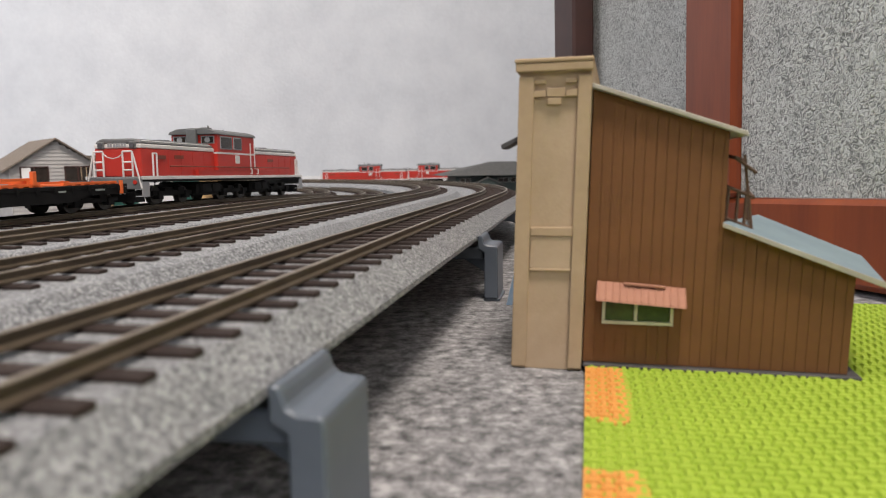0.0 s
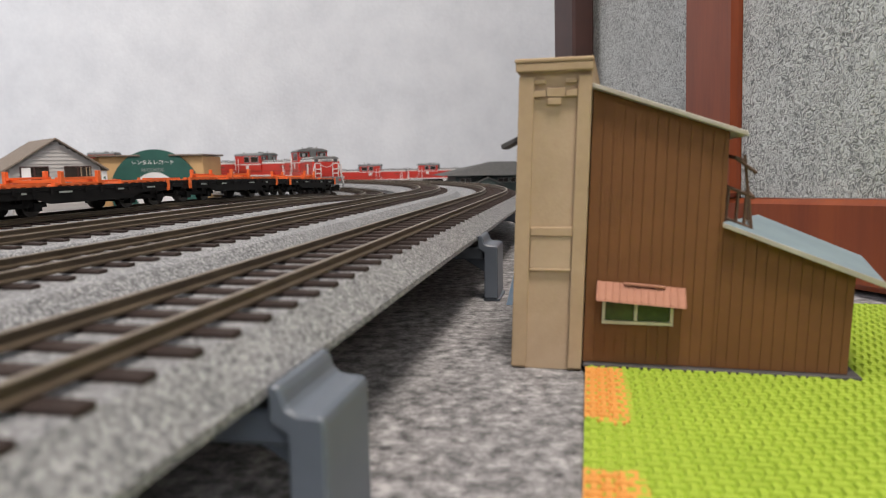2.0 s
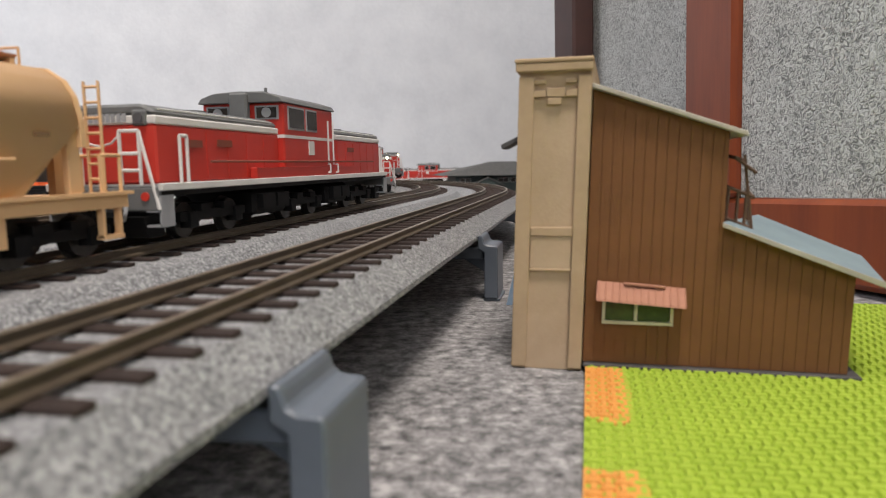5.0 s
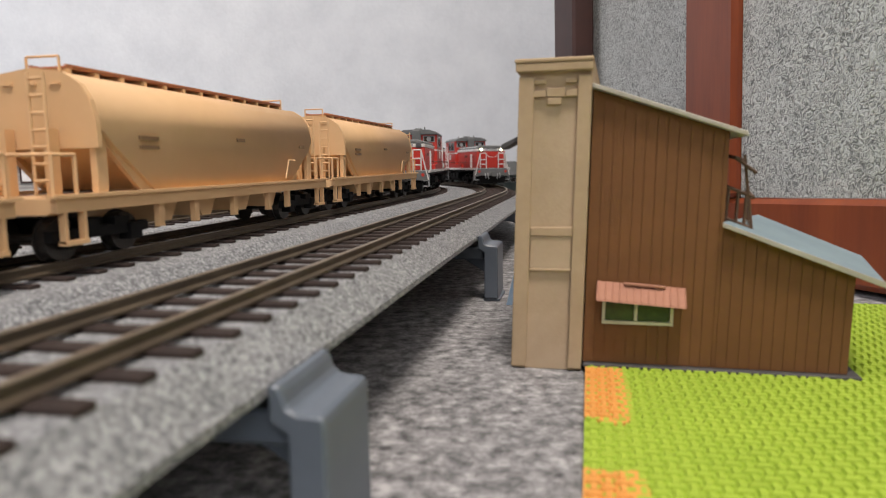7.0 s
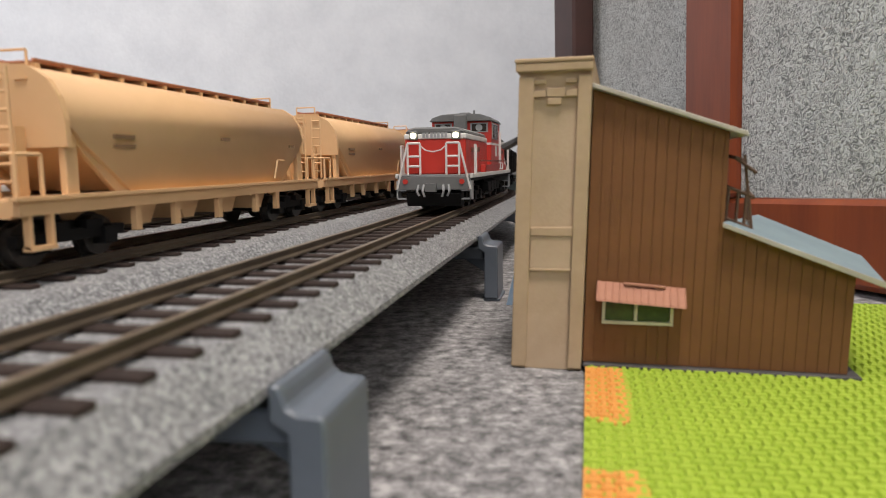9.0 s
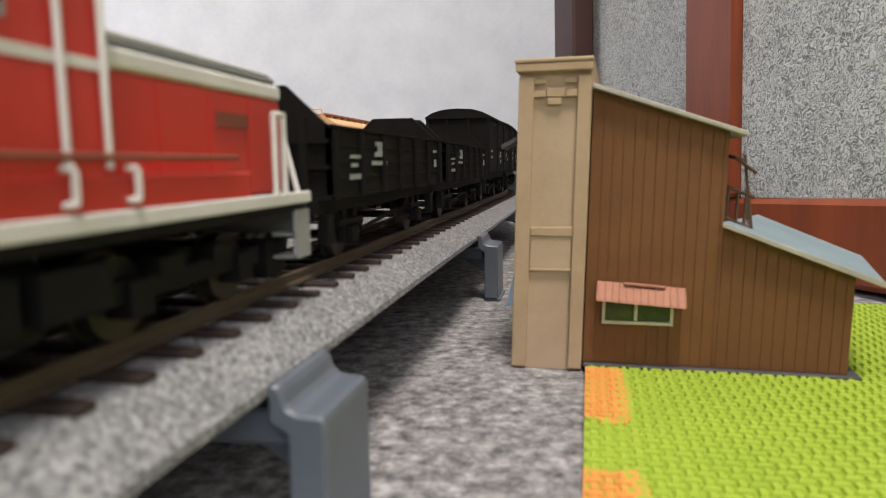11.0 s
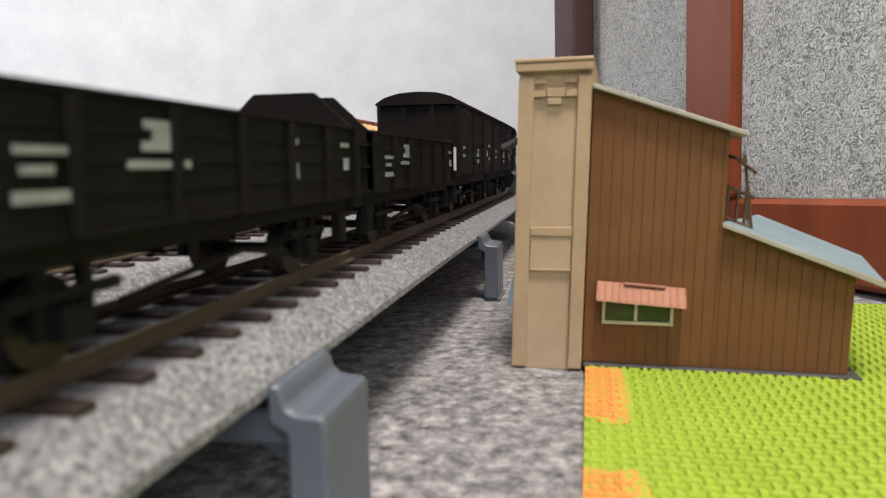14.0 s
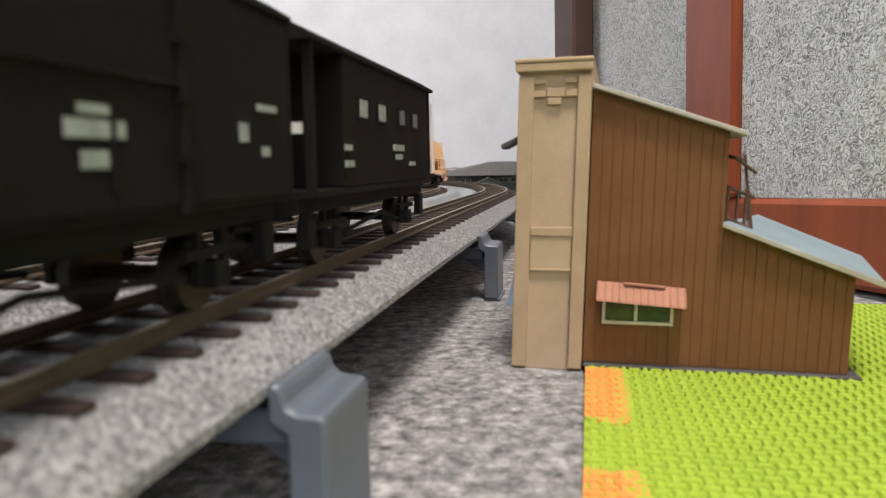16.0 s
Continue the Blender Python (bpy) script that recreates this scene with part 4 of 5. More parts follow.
def hopper():
    e = empty("hopper_wagon", "tan covered bogie hopper wagon with end ladders", "wagon", group="tan hopper wagons")
    T, B = 0.0675, 0.0450
    # barrel body: profile rounded in section, ends sloping in below
    prof = [(-0.0157, 0.0168), (-0.0161, 0.0215), (-0.0165, 0.0280), (-0.0163, 0.0345), (-0.0151, 0.0400), (-0.0127, 0.0440), (-0.0082, 0.0470), (0.0, 0.0482)]
    prof = prof + [(-x, z) for x, z in prof[-2::-1]]

    def half(z):
        return B + (T - B) * max(0.0, min(1.0, (z - 0.0168) / (0.0330 - 0.0168)))
    bm = bmesh.new()
    a = [bm.verts.new((x, -half(z), z)) for x, z in prof]
    b = [bm.verts.new((x, half(z), z)) for x, z in prof]
    n = len(prof)
    for i in range(n):
        j = (i + 1) % n
        f = bm.faces.new((a[i], b[i], b[j], a[j]))
        f.smooth = True
    # end caps by rows of equal height
    for ring, flip in ((a, 0), (b, 1)):
        for i in range(n // 2):
            q = [ring[i], ring[i + 1], ring[n - 2 - i], ring[n - 1 - i]]
            q = list(dict.fromkeys(q))
            if len(q) > 2:
                bm.faces.new(q if flip else q[::-1])
    bmesh.ops.recalc_face_normals(bm, faces=bm.faces)
    body = part("hopper_body", bm, M_TAN, e, "smooth tan barrel-shaped hopper body")
    for s in (-1, 1):
        part("end_hoop", prism([(x * 1.012, 0.030 + (z - 0.030) * 1.012) for x, z in prof if z > 0.027], s * (T - 0.0006) - 0.0008, s * (T - 0.0006) + 0.0008, "y"), M_TAN, body, "tan end hoop")
    walk_ob = part("roof_walkway", boxes([(-0.0050, 0.0050, -0.062, 0.062, 0.0490, 0.0495)] + [(sx * 0.0049 - 0.0004, sx * 0.0049 + 0.0004, -0.062, 0.062, 0.0495, 0.0500) for sx in (-1, 1)]), M_WALKWAY, e, "red-brown roof walkway")
    for i in range(13):
        y = -0.061 + i * 0.01016
        part("walkway_bracket", box(-0.0052, 0.0052, y - 0.0007, y + 0.0007, 0.0474, 0.0489), M_TAN, walk_ob, "tan walkway bracket")
    for s in (-1, 1):
        part("roof_hoop", rods([[(0.0045, s * 0.0635, 0.0478), (0.0045, s * 0.0635, 0.0518), (-0.0045, s * 0.0635, 0.0518), (-0.0045, s * 0.0635, 0.0478)]], 0.00035, 5), M_TAN, e, "thin tan roof grab hoop")
    each("sill", [(sx * 0.0150 - 0.0012, sx * 0.0150 + 0.0012, -0.0820, 0.0820, 0.0125, 0.0158) for sx in (-1, 1)] + [(-0.0138, 0.0138, -0.0820, -0.0785, 0.0120, 0.0158), (-0.0138, 0.0138, 0.0785, 0.0820, 0.0120, 0.0158), (-0.0138, 0.0138, -0.078, 0.078, 0.0140, 0.0158)], M_TAN, e, "tan underframe sill")
    each("sill_lip", [(sx * 0.0160 - 0.0010, sx * 0.0160 + 0.0010, -0.0835, 0.0835, 0.0159, 0.0168) for sx in (-1, 1)], M_TAN, e)
    for s in (-1, 1):
        for sx in (-1, 1):
            part("end_column", box(sx * 0.0145 - 0.0009, sx * 0.0145 + 0.0009, s * 0.0650 - 0.0020, s * 0.0650 + 0.0020, 0.0159, 0.0325, 0.0002), M_TAN, e, "tan end column")
            part("slope_plate", prism([(s * 0.0440, 0.0160), (s * 0.0490, 0.0160), (s * 0.0665, 0.0325), (s * 0.0620, 0.0325)], sx * 0.0142 - 0.0007, sx * 0.0142 + 0.0007, "x"), M_TAN, e, "tan sloping end plate")
            part("inner_post", box(sx * 0.0060 - 0.0010, sx * 0.0060 + 0.0010, s * 0.0700 - 0.0014, s * 0.0700 + 0.0014, 0.0159, 0.0330), M_TAN, e)
            part("platform_rail", rods([[(sx * 0.0150, s * 0.0812, 0.0165), (sx * 0.0150, s * 0.0812, 0.0262), (sx * 0.0040, s * 0.0812, 0.0262), (sx * 0.0040, s * 0.0812, 0.0165)], [(sx * 0.0150, s * 0.0812, 0.0262), (sx * 0.0150, s * 0.0740, 0.0262), (sx * 0.0150, s * 0.0740, 0.0165)]], 0.0005, 5), M_TAN, e, "tan tubular platform rail")
            part("step", boxes([(sx * 0.0152 - 0.0008, sx * 0.0152 + 0.0008, s * 0.0760 - 0.0035, s * 0.0760 - 0.0025, 0.0050, 0.0125), (sx * 0.0152 - 0.0008, sx * 0.0152 + 0.0008, s * 0.0760 + 0.0025, s * 0.0760 + 0.0035, 0.0050, 0.0125), (sx * 0.0152 - 0.0012, sx * 0.0152 + 0.0012, s * 0.0760 - 0.0035, s * 0.0760 + 0.0035, 0.0045, 0.0056)]), M_TAN, e, "tan foot step")
        part("ladder", rods([[(sx, s * 0.0786, 0.0165), (sx, s * 0.0786, 0.0455)] for sx in (0.0085, 0.0125)] + [[(0.0085, s * 0.0786, z), (0.0125, s * 0.0786, z)] for z in (0.020, 0.024, 0.028, 0.032, 0.036, 0.040, 0.044)], 0.00042, 5), M_TAN, e, "tan end ladder")
        part("brake_wheel", disc((-0.0085, s * 0.0735, 0.0215), (0, 1, 0), 0.0046, 0.0012, 18), M_TAN, e, "tan brake wheel")
        tagged(part("end_marks", boxes([(x, x + 0.003, s * (T + 0.0004) - 0.0003, s * (T + 0.0004) + 0.0003, 0.0440, 0.0446) for x in (-0.008, -0.0015, 0.005)]), M_TAN, body), kind="stuff")
    for sx in (-1, 1):
        tagged(part("stencil", boxes([(sx * 0.0169 - 0.0003, sx * 0.0169 + 0.0003, y, y + w, z, z + 0.0011) for y, w, z in ((-0.052, 0.008, 0.0305), (-0.052, 0.008, 0.0280), (0.0, 0.005, 0.0315), (0.052, 0.004, 0.0302))]), M_MARKDARK, body, "small illegible dark stencils"), kind="stuff")
        part("grab_iron", rods([[(sx * 0.0168, 0.038, 0.0180), (sx * 0.0172, 0.040, 0.0250), (sx * 0.0172, 0.046, 0.0250)]], 0.00035, 5), M_TAN, body)
    for i, y in enumerate((-0.034, -0.012, 0.012, 0.034)):
        part("chute", prism([(y - 0.006, 0.0124), (y + 0.006, 0.0124), (y + 0.0025, 0.0068), (y - 0.0025, 0.0068)], -0.0115, 0.0115, "x"), M_TAN, e, "tan discharge chute")
    for y in (-0.042, -0.024, 0.0, 0.026, 0.043):
        each("hanger", [(sx * 0.0146 - 0.0008, sx * 0.0146 + 0.0008, y - 0.0012, y + 0.0012, 0.0058, 0.0124) for sx in (-1, 1)], M_TAN, e)
    for y in (-0.062, 0.062):
        bogie(e, y, 2, 0.022)
    for s in (-1, 1):
        coupler(e, s * 0.082, s)
    return e


def two_axle_base(e, H, wb):
    each("frame_beam", [(sx * 0.0125 - 0.0010, sx * 0.0125 + 0.0010, -H, H, 0.0118, 0.0148) for sx in (-1, 1)] + [(-0.0115, 0.0115, -H, -H + 0.002, 0.0105, 0.0148), (-0.0115, 0.0115, H - 0.002, H, 0.0105, 0.0148), (-0.0115, 0.0115, -0.012, 0.012, 0.0110, 0.0148)], M_BLACK, e, "black underframe beam")
    for y in (-wb, wb):
        each("axle_guard", [(sx * 0.0122 - 0.0006, sx * 0.0122 + 0.0006, y + a, y + b, 0.0040, 0.0118) for sx in (-1, 1) for a, b in ((-0.0042, -0.0026), (0.0026, 0.0042))], M_BLACK, e, "black axle guard", y)
        each("leaf_spring", [(sx * 0.0128 - 0.0006, sx * 0.0128 + 0.0006, y - 0.008, y + 0.008, 0.0080, 0.0094) for sx in (-1, 1)], M_BLACK, e, "black leaf spring", y)
        each("axle_box", [(sx * 0.0124 - 0.0018, sx * 0.0124 + 0.0018, y - 0.0022, y + 0.0022, 0.0036, 0.0074) for sx in (-1, 1)], M_BLACK, e, "", y)
        wheelset(e, y)
    for sx in (-1, 1):
        part("brake_rod", rods([[(sx * 0.0126, -wb + 0.008, 0.0060), (sx * 0.0126, 0.006, 0.0085), (sx * 0.0126, wb - 0.008, 0.0055)]], 0.0006, 5), M_BLACK, e, "thin black brake rod")
    for s in (-1, 1):
        coupler(e, s * H, s)
        each("step", [(sx * 0.0135 - 0.0010, sx * 0.0135 + 0.0010, s * (H - 0.004) - 0.002, s * (H - 0.004) + 0.002, 0.0050, 0.0117) for sx in (-1, 1)], M_BLACK, e)


def gondola(white_rail=False):
    e = empty("open_wagon", "black two-axle open wagon with peaked ends and white stencils", "wagon", group="black freight wagons")
    H, w = 0.0480, 0.0165
    two_axle_base(e, H, 0.029)
    part("floor", box(-w, w, -H, H, 0.0149, 0.0160), M_WAGON, e)
    n = 7
    for sx in (-1, 1):
        side = part("side_board", box(sx * (w - 0.0005) - 0.0005, sx * (w - 0.0005) + 0.0005, -H, H, 0.0161, 0.0302), M_WAGON, e, "black plank side")
        for z in (0.0195, 0.0230, 0.0265):
            part("plank_lip", box(sx * (w + 0.0001) - 0.00015, sx * (w + 0.0001) + 0.00015, -H + 0.0005, H - 0.0005, z, z + 0.0004), M_BLACK, side)
        for i in range(n):
            y = -H + 0.0015 + (2 * H - 0.003) * i / (n - 1)
            part("side_stanchion", box(sx * (w + 0.0006) - 0.0005, sx * (w + 0.0006) + 0.0005, y - 0.0008, y + 0.0008, 0.0150, 0.0298, 0.0001), M_WAGON, side)
        tagged(part("stencil", boxes([(sx * (w + 0.0003) - 0.0002, sx * (w + 0.0003) + 0.0002, y, y + b, z, z + h) for y, b, z, h in ((-0.0375, 0.0060, 0.0238, 0.0008), (-0.0370, 0.0035, 0.0218, 0.0009), (-0.0380, 0.0065, 0.0190, 0.0012), (-0.0205, 0.0056, 0.0270, 0.0011), (-0.0192, 0.0030, 0.0255, 0.0015), (-0.0210, 0.0066, 0.0243, 0.0012), (-0.0235, 0.0110, 0.0222, 0.0010), (0.0150, 0.0034, 0.0262, 0.0011), (0.0150, 0.0032, 0.0200, 0.0028), (0.0385, 0.0040, 0.0262, 0.0009), (0.0400, 0.0022, 0.0212, 0.0026))]), M_MARK, side, "small illegible white stencils"), kind="stuff")
        part("top_lip", box(sx * (w - 0.0002) - 0.0008, sx * (w - 0.0002) + 0.0008, -H, H, 0.0303, 0.0309), M_WAGON, side)
    for s in (-1, 1):
        end = part("peaked_end", prism([(-w, 0.0161), (w, 0.0161), (w, 0.0302), (0.0072, 0.0392), (-0.0072, 0.0392), (-w, 0.0302)], s * (H - 0.0005) - 0.0005, s * (H - 0.0005) + 0.0005, "y"), M_WAGON, e, "black peaked end board")
        for x in (-0.011, -0.0045, 0.0045, 0.011):
            part("end_stanchion", box(x - 0.0008, x + 0.0008, s * (H + 0.0006) - 0.0005, s * (H + 0.0006) + 0.0005, 0.0150, 0.0325 if abs(x) > 0.01 else 0.0362, 0.0001), M_WAGON, end)
        part("end_rib", boxes([(-w, w, s * (H + 0.0005) - 0.0003, s * (H + 0.0005) + 0.0003, z, z + 0.0008) for z in (0.0215, 0.0270)]), M_WAGON, end)
    if white_rail:
        part("white_handrail", rods([[(x, H + 0.0018, 0.0195), (x, H + 0.0018, 0.0290), (x + (0.0022 if x > 0 else -0.0022), H - 0.0010, 0.0290)] for x in (0.0150, -0.0150)] + [[(sx * 0.0178, H - 0.003, 0.0195), (sx * 0.0178, H - 0.003, 0.0290)] for sx in (-1, 1)], 0.0006, 6), M_WHITE, e, "white corner handrail")
    return e


def box_car(H=0.0490):
    e = empty("box_wagon", "black two-axle covered box wagon with white stencils", "wagon", group="black freight wagons")
    w = 0.0170
    two_axle_base(e, H, 0.030)
    part("body", box(-w, w, -H, H, 0.0149, 0.0440, 0.0003), M_WAGON, e, "black steel body")
    part("roof", prism([(-w - 0.0008, 0.0436), (w + 0.0008, 0.0436), (w + 0.0008, 0.0444), (w - 0.003, 0.0466), (0.008, 0.0482), (0, 0.0487), (-0.008, 0.0482), (-w + 0.003, 0.0466), (-w - 0.0008, 0.0444)], -H - 0.0012, H + 0.0012, "y"), M_WAGON, e, "black arched roof")
    for sx in (-1, 1):
        for a, b in ((-H + 0.001, -0.0165), (-0.0150, 0.0150), (0.0165, H - 0.001)):
            part("side_panel", box(sx * (w + 0.0002) - 0.0003, sx * (w + 0.0002) + 0.0003, a, b, 0.0160, 0.0425, 0.0001), M_WAGON, e)
        for y in (-0.0157, 0.0157):
            part("door_post", box(sx * (w + 0.0006) - 0.0006, sx * (w + 0.0006) + 0.0006, y - 0.0007, y + 0.0007, 0.0150, 0.0436), M_BLACK, e)
            for z in (0.0210, 0.0280, 0.0350, 0.041):
                part("hinge", box(sx * (w + 0.0010) - 0.0006, sx * (w + 0.0010) + 0.0006, y - 0.0014, y + 0.0014, z, z + 0.0008), M_WAGON, e)
        part("door_bar", boxes([(sx * (w + 0.0008) - 0.0003, sx * (w + 0.0008) + 0.0003, -0.015, 0.015, 0.0300, 0.0305), (sx * (w + 0.0008) - 0.0003, sx * (w + 0.0008) + 0.0003, -0.0025, -0.0020, 0.0180, 0.0260)]), M_BLACK, e)
        tagged(part("stencil", boxes([(sx * (w + 0.0006) - 0.0002, sx * (w + 0.0006) + 0.0002, y, y + b, z, z + h) for y, b, z, h in ((-0.0430, 0.0066, 0.0286, 0.0010), (-0.0330, 0.0024, 0.0240, 0.0026), (-0.0400, 0.0024, 0.0220, 0.0014), (-0.0045, 0.0090, 0.0235, 0.0018), (-0.0020, 0.0045, 0.0258, 0.0010), (-0.0015, 0.0040, 0.0205, 0.0018), (0.0385, 0.0046, 0.0262, 0.0012), (0.0385, 0.0046, 0.0230, 0.0012))]), M_MARK, e, "small illegible white stencils"), kind="stuff")
        part("vent", box(sx * (w + 0.0006) - 0.0004, sx * (w + 0.0006) + 0.0004, 0.022, 0.040, 0.0405, 0.0412), M_BLACK, e)
    for s in (-1, 1):
        for x in (-0.0165, -0.006, 0.006, 0.0165):
            part("end_post", box(x - 0.0007, x + 0.0007, s * (H + 0.0004) - 0.0005, s * (H + 0.0004) + 0.0005, 0.0150, 0.0440), M_WAGON, e)
        part("end_tag", boxes([(a, a + 0.0026, s * (H + 0.0010) - 0.0003, s * (H + 0.0010) + 0.0003, 0.0118, 0.0148) for a in (-0.004, 0.0010)]), M_WHITE, e, "white end tags")
    return e


def caboose():
    e = empty("brake_van", "black brake van with end platforms and small windows", "wagon", group="black freight wagons")
    H, w = 0.0480, 0.0170
    two_axle_base(e, H, 0.030)
    part("floor", box(-w, w, -H, H, 0.0149, 0.0162), M_WAGON, e)
    part("body", box(-w, w, -H + 0.0165, H - 0.004, 0.0163, 0.0440, 0.0003), M_WAGON, e, "black van body")
    part("roof", prism([(-w - 0.0008, 0.0436), (w + 0.0008, 0.0436), (w + 0.0008, 0.0444), (w - 0.003, 0.0466), (0.008, 0.0482), (0, 0.0487), (-0.008, 0.0482), (-w + 0.003, 0.0466), (-w - 0.0008, 0.0444)], -H - 0.0012, H + 0.0012, "y"), M_WAGON, e, "black arched roof")
    for s in (-1, 1):
        each("platform_post", [(sx * (w - 0.001) - 0.0008, sx * (w - 0.001) + 0.0008, s * (H - 0.001) - 0.0008, s * (H - 0.001) + 0.0008, 0.0163, 0.0436) for sx in (-1, 1)], M_WAGON, e)
        part("platform_panel", box(-0.011, 0.011, s * (H - 0.001) - 0.0006, s * (H - 0.001) + 0.0006, 0.0163, 0.0270), M_WAGON, e)
        if s < 0:
            part("platform_band", box(-0.0150, 0.0150, s * (H + 0.0004) - 0.0004, s * (H + 0.0004) + 0.0004, 0.0268, 0.0288), M_WHITE, e, "white platform rail")
        for sx in ((-1, 1) if s > 0 else ()):
            part("white_handrail", rods([[(sx * 0.0178, s * (H - 0.0015), 0.0180), (sx * 0.0178, s * (H - 0.0015), 0.0400)]], 0.0005, 6), M_WHITE, e, "white grab handrail")
    for sx in (-1, 1):
        for y in (-0.020, -0.006, 0.012, 0.026):
            f = part("window_frame", box(sx * (w + 0.0001) - 0.0003, sx * (w + 0.0001) + 0.0003, y - 0.0032, y + 0.0032, 0.0308, 0.0358), M_WAGON, e, "small window with black frame")
            part("pane", box(sx * (w + 0.0004) - 0.0002, sx * (w + 0.0004) + 0.0002, y - 0.0025, y + 0.0025, 0.0314, 0.0352), M_MARK if y in (-0.020, -0.006) else M_DARKGLASS, f)
        tagged(part("stencil", boxes([(sx * (w + 0.0003) - 0.0002, sx * (w + 0.0003) + 0.0002, y, y + b, z, z + h) for y, b, z, h in ((0.004, 0.010, 0.0245, 0.0016), (0.006, 0.006, 0.0222, 0.0014), (0.020, 0.006, 0.0205, 0.0012), (-0.032, 0.004, 0.0240, 0.0012), (-0.032, 0.005, 0.0205, 0.0014))]), M_MARK, e), kind="stuff")
    return e


def brown_hopper():
    e = empty("ore_wagon", "red-brown bogie wagon with a plain long side", "wagon", group="brown wagons")
    H, w = 0.0800, 0.0165
    part("body", prism([(-H + 0.010, 0.0150), (H - 0.010, 0.0150), (H, 0.0260), (H, 0.0405), (-H, 0.0405), (-H, 0.0260)], -w, w, "x", 0.0004), M_BROWN_WAGON, e, "red-brown wagon body")
    part("rim", boxes([(sx * (w + 0.0004) - 0.0006, sx * (w + 0.0004) + 0.0006, -H, H, 0.0390, 0.0412) for sx in (-1, 1)]), M_BROWN_WAGON, e)
    for i in range(9):
        y = -H + 0.012 + i * 0.017
        each("side_rib", [(sx * (w + 0.0005) - 0.0004, sx * (w + 0.0005) + 0.0004, y - 0.0008, y + 0.0008, 0.0170, 0.0388) for sx in (-1, 1)], M_BROWN_WAGON, e)
    part("hatch", boxes([(-0.008, 0.008, y - 0.006, y + 0.006, 0.0405, 0.0428) for y in (-0.05, 0.0, 0.05)]), M_BLACK, e, "dark roof hatch")
    part("underframe", box(-0.014, 0.014, -H, H, 0.0120, 0.0149), M_BLACK, e)
    tagged(part("stencil", boxes([(sx * (w + 0.0003) - 0.0002, sx * (w + 0.0003) + 0.0002, 0.03, 0.033, 0.024, 0.028) for sx in (-1, 1)]), M_MARK, e), kind="stuff")
    for y in (-0.056, 0.056):
        bogie(e, y, 2, 0.022)
    for s in (-1, 1):
        coupler(e, s * H, s)
    return e


KEEP_ROUND = ("wheelset", "leaf_spring", "bogie", "axle_guard", "axle_box", "brake_wheel", "coupler", "step", "ladder")


def shorten(e, q, scale=(0.96, 1.0, 0.92)):
    """Shorten a wagon along its length without squashing its wheels and running gear."""
    def mid(o):
        if "mid" in o:
            return o["mid"]
        ys = [v.co.y for v in o.data.vertices]
        return (min(ys) + max(ys)) / 2
    for o in e.children_recursive:
        if o.type != "MESH":
            continue
        base = o.name.split(".")[0]
        if base in KEEP_ROUND:
            ref = o.parent if o.parent.name.split(".")[0] == "bogie" else o
            if ref is o:
                shift = (q - 1) * mid(o)
                o["shift"] = shift
            else:
                shift = ref["shift"]
            for v in o.data.vertices:
                v.co.y += shift
        else:
            for v in o.data.vertices:
                v.co.y *= q
    e.scale = scale
    return e


# ---------------------------------------------------------------- trains
def vehicle_pose(k, s, half, reverse=False, raise_by=0.0):
    """A vehicle whose middle is s metres along track k and whose wheels are half apart from it."""
    p, _ = on_track(k, s - half)
    q, _ = on_track(k, s + half)
    d = q - p
    if reverse:
        d = -d
    m = Matrix.Identity(3)
    yv = d.normalized()
    xv = yv.cross(Vector((0, 0, 1))).normalized()
    m.col[0], m.col[1], m.col[2] = xv, yv, xv.cross(yv)
    return Matrix.Translation((p + q) / 2 + Vector((0, 0, raise_by))) @ m.to_4x4()

# speeds and places: s of the leading vehicle's middle at t, along its track


def along(rows, t):
    """Smooth monotone path through rows of (t, s)."""
    n = len(rows)
    d = [(rows[i + 1][1] - rows[i][1]) / (rows[i + 1][0] - rows[i][0]) for i in range(n - 1)]
    m = [d[0]] + [(2 * d[i - 1] * d[i] / (d[i - 1] + d[i])) for i in range(1, n - 1)] + [d[-1]]
    if t <= rows[0][0]:
        return rows[0][1] + d[0] * (t - rows[0][0])
    if t >= rows[-1][0]:
        return rows[-1][1] + d[-1] * (t - rows[-1][0])
    i = max(j for j in range(n - 1) if rows[j][0] <= t)
    h = rows[i + 1][0] - rows[i][0]
    u = (t - rows[i][0]) / h
    return ((2 * u ** 3 - 3 * u * u + 1) * rows[i][1] + (u ** 3 - 2 * u * u + u) * h * m[i]
            + (-2 * u ** 3 + 3 * u * u) * rows[i + 1][1] + (u ** 3 - u * u) * h * m[i + 1])


def run_flat(t):
    return along([(0.0, 0.440), (1.5, 0.684), (2.5, 0.848), (4.0, 1.09)], t)


def run_tan(t):
    return along([(3.5, 0.0478), (4.1, 0.136), (6.5, 0.500), (7.1, 0.5912), (8.0, 0.731), (9.0, 0.905)], t)


def run_black(t):
    return along([(4.2, 1.16), (7.0, 0.73), (8.1, 0.540), (9.0, 0.384), (11.3, -0.016), (12.5, -0.225), (14.6, -0.609), (16.0, -0.8645)], t)


def run_brown(t):
    return along([(2.0, 1.06), (3.0, 0.95), (3.5, 0.89), (4.1, 0.825), (6.0, 0.60)], t)


GAP = 0.0109
TRAINS = []


def train(k, run, going, cars):
    """cars: (object, half length, wheel half-base, turned round). going: +1 away along s, -1 back."""
    off = 0.0
    for i, (ob, hl, wb, turned) in enumerate(cars):
        if i:
            off += cars[i - 1][1] + hl + GAP
        TRAINS.append((ob, k, run, -going * off, wb, (going < 0) != turned))


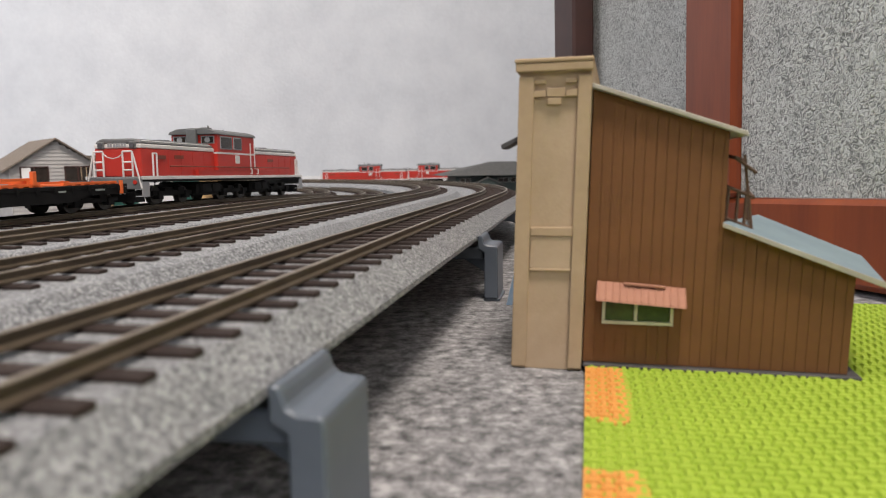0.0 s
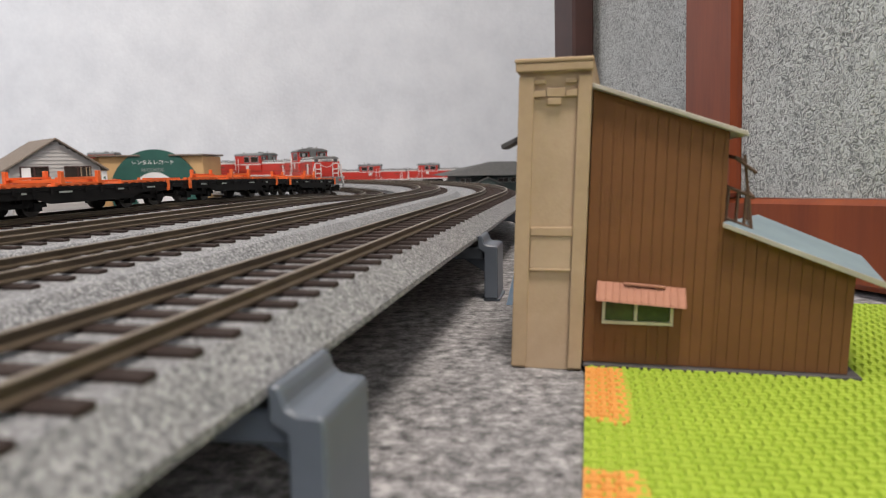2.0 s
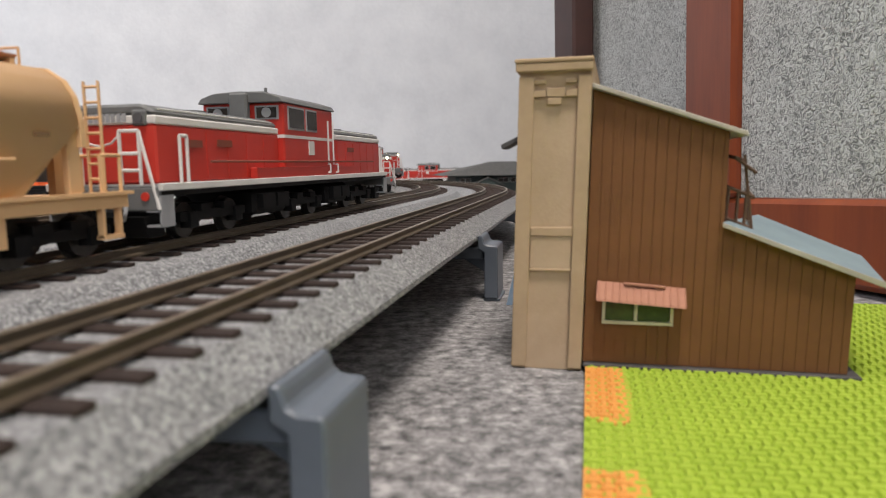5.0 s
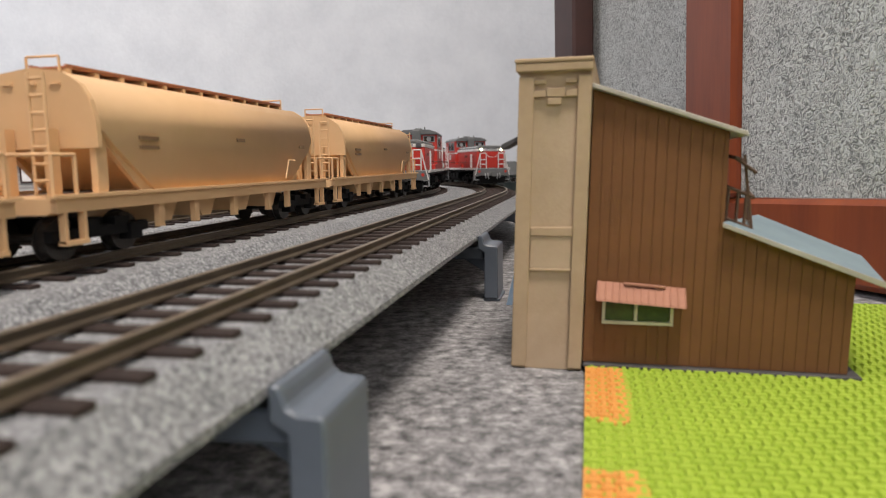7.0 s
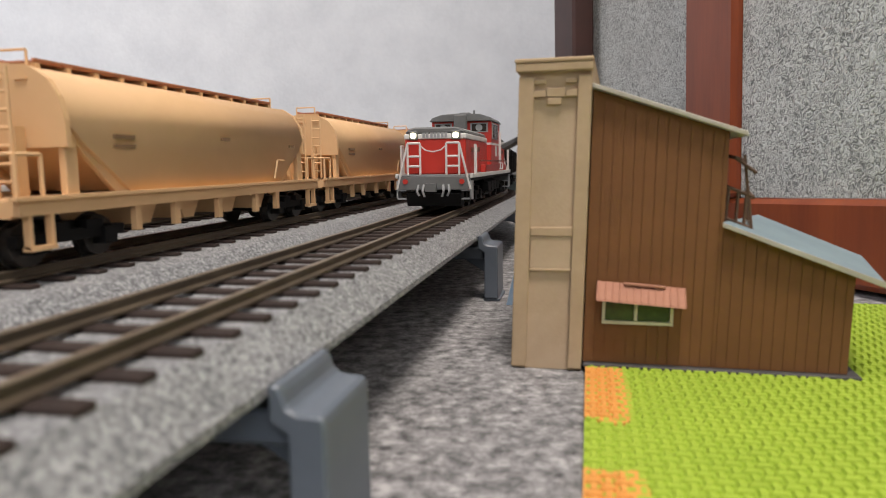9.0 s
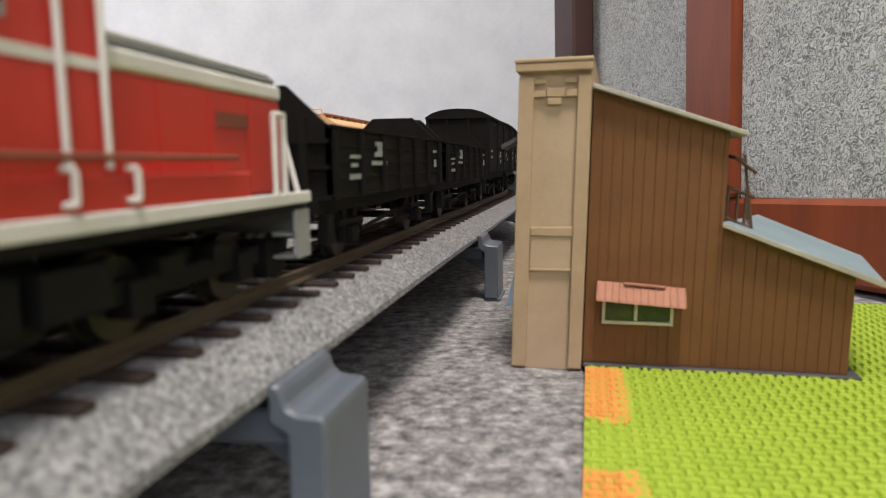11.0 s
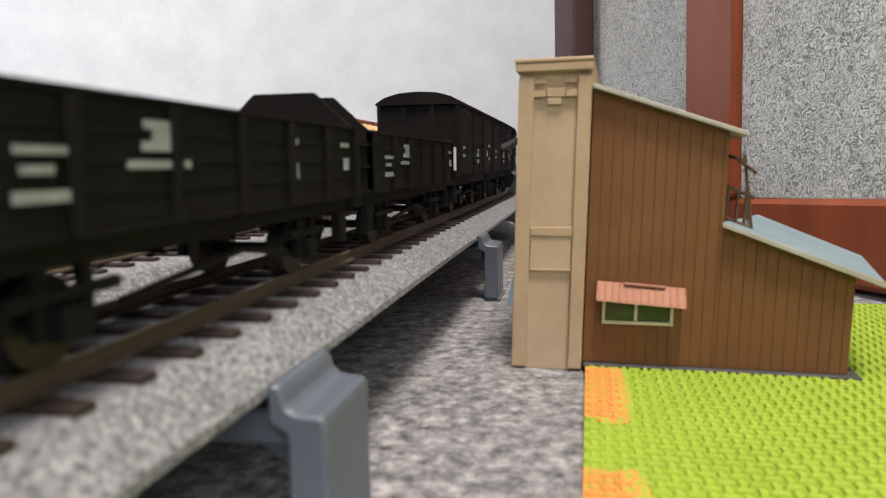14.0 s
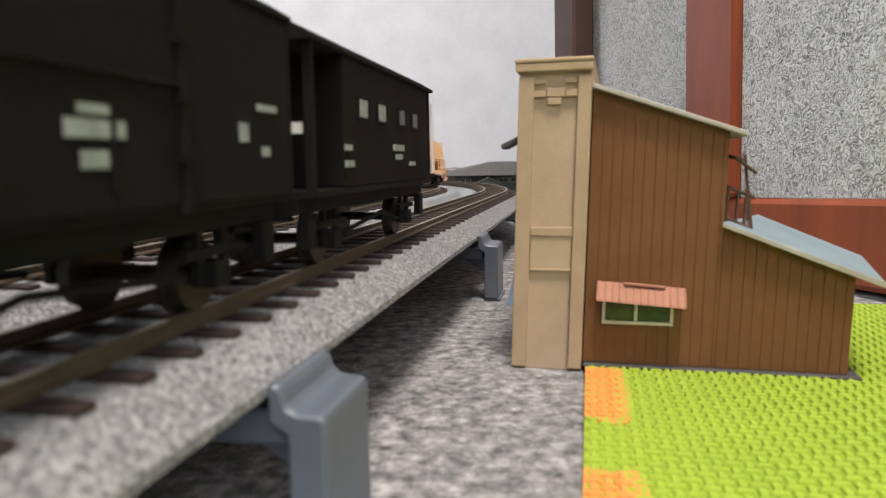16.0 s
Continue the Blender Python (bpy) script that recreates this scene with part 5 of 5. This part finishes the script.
L_FLAT = loco(label="red diesel locomotive hauling black flat wagons")
L_TAN = loco(label="red diesel locomotive hauling tan hopper wagons")
L_BLACK = loco(lit=-1, short=True, label="red diesel locomotive with lit headlamps hauling black wagons")
L_BROWN = loco(lit=-1, label="red diesel locomotive with lit headlamps hauling brown wagons")
for ob in (L_FLAT, L_TAN, L_BLACK, L_BROWN):
    ob.scale = (0.97, 1.0, 0.95)
L_TAN.scale = (0.97, 1.0, 0.97)
L_FLAT.scale = (0.97, 1.0, 0.93)
LH, LS = 0.1085, 0.0830
QH, QW, QG, QF, QC = 0.967, 0.973, 1.10, 0.77, 1.04


def gon(w=False):
    return (shorten(gondola(w), QG), 0.048 * QG, 0.029 * QG, True)


def bx():
    return (shorten(box_car(), QW, (0.96, 1, 1.0)), 0.049 * QW, 0.03 * QW, False)


train(3, run_flat, 1, [(L_FLAT, LH, 0.072, False)] + [(shorten(flat_car(), QF, (1, 1, 0.80)), 0.0855 * QF, 0.058 * QF, i % 2 == 0) for i in range(6)])
train(1, run_tan, 1, [(L_TAN, LH, 0.072, False)] + [(shorten(hopper(), QH, (0.97, 1, 0.90)), 0.082 * QH, 0.062 * QH, False) for i in range(8)])
train(0, run_black, -1, [(L_BLACK, LS, 0.048, True), gon(), gon(), bx(), bx(), gon(), gon(True), bx(), bx(), (shorten(caboose(), QC, (0.96, 1, 0.98)), 0.048 * QC, 0.03 * QC, True)])
train(2, run_brown, -1, [(L_BROWN, LH, 0.072, True)] + [(brown_hopper(), 0.08, 0.056, False) for i in range(3)])

# parked locomotives on a far siding
for d, lat, turn in ((1.39, -0.150, -91), (1.465, -0.018, 88)):
    pk = put(loco(short=True, label="parked red diesel locomotive on a far siding"), flat_pose(d, lat, 0.0125, turn))
    pk.scale = (0.97, 1.05, 0.91)
put(thing("siding_track", box(-0.36, 0.30, -0.028, 0.090, 0.0, 0.0124), M_BALLAST, "far siding roadbed of grey ballast", "track", kind="structure"), flat_pose(1.375, -0.02, 0.0, 0))


def motions():
    for ob, k, run, off, wb, rev in TRAINS:
        rows = []
        for i in range(65):
            t = i * 0.25
            rows.append((t, vehicle_pose(k, run(t) + off, wb, rev)))
        walk(ob, rows)


motions()
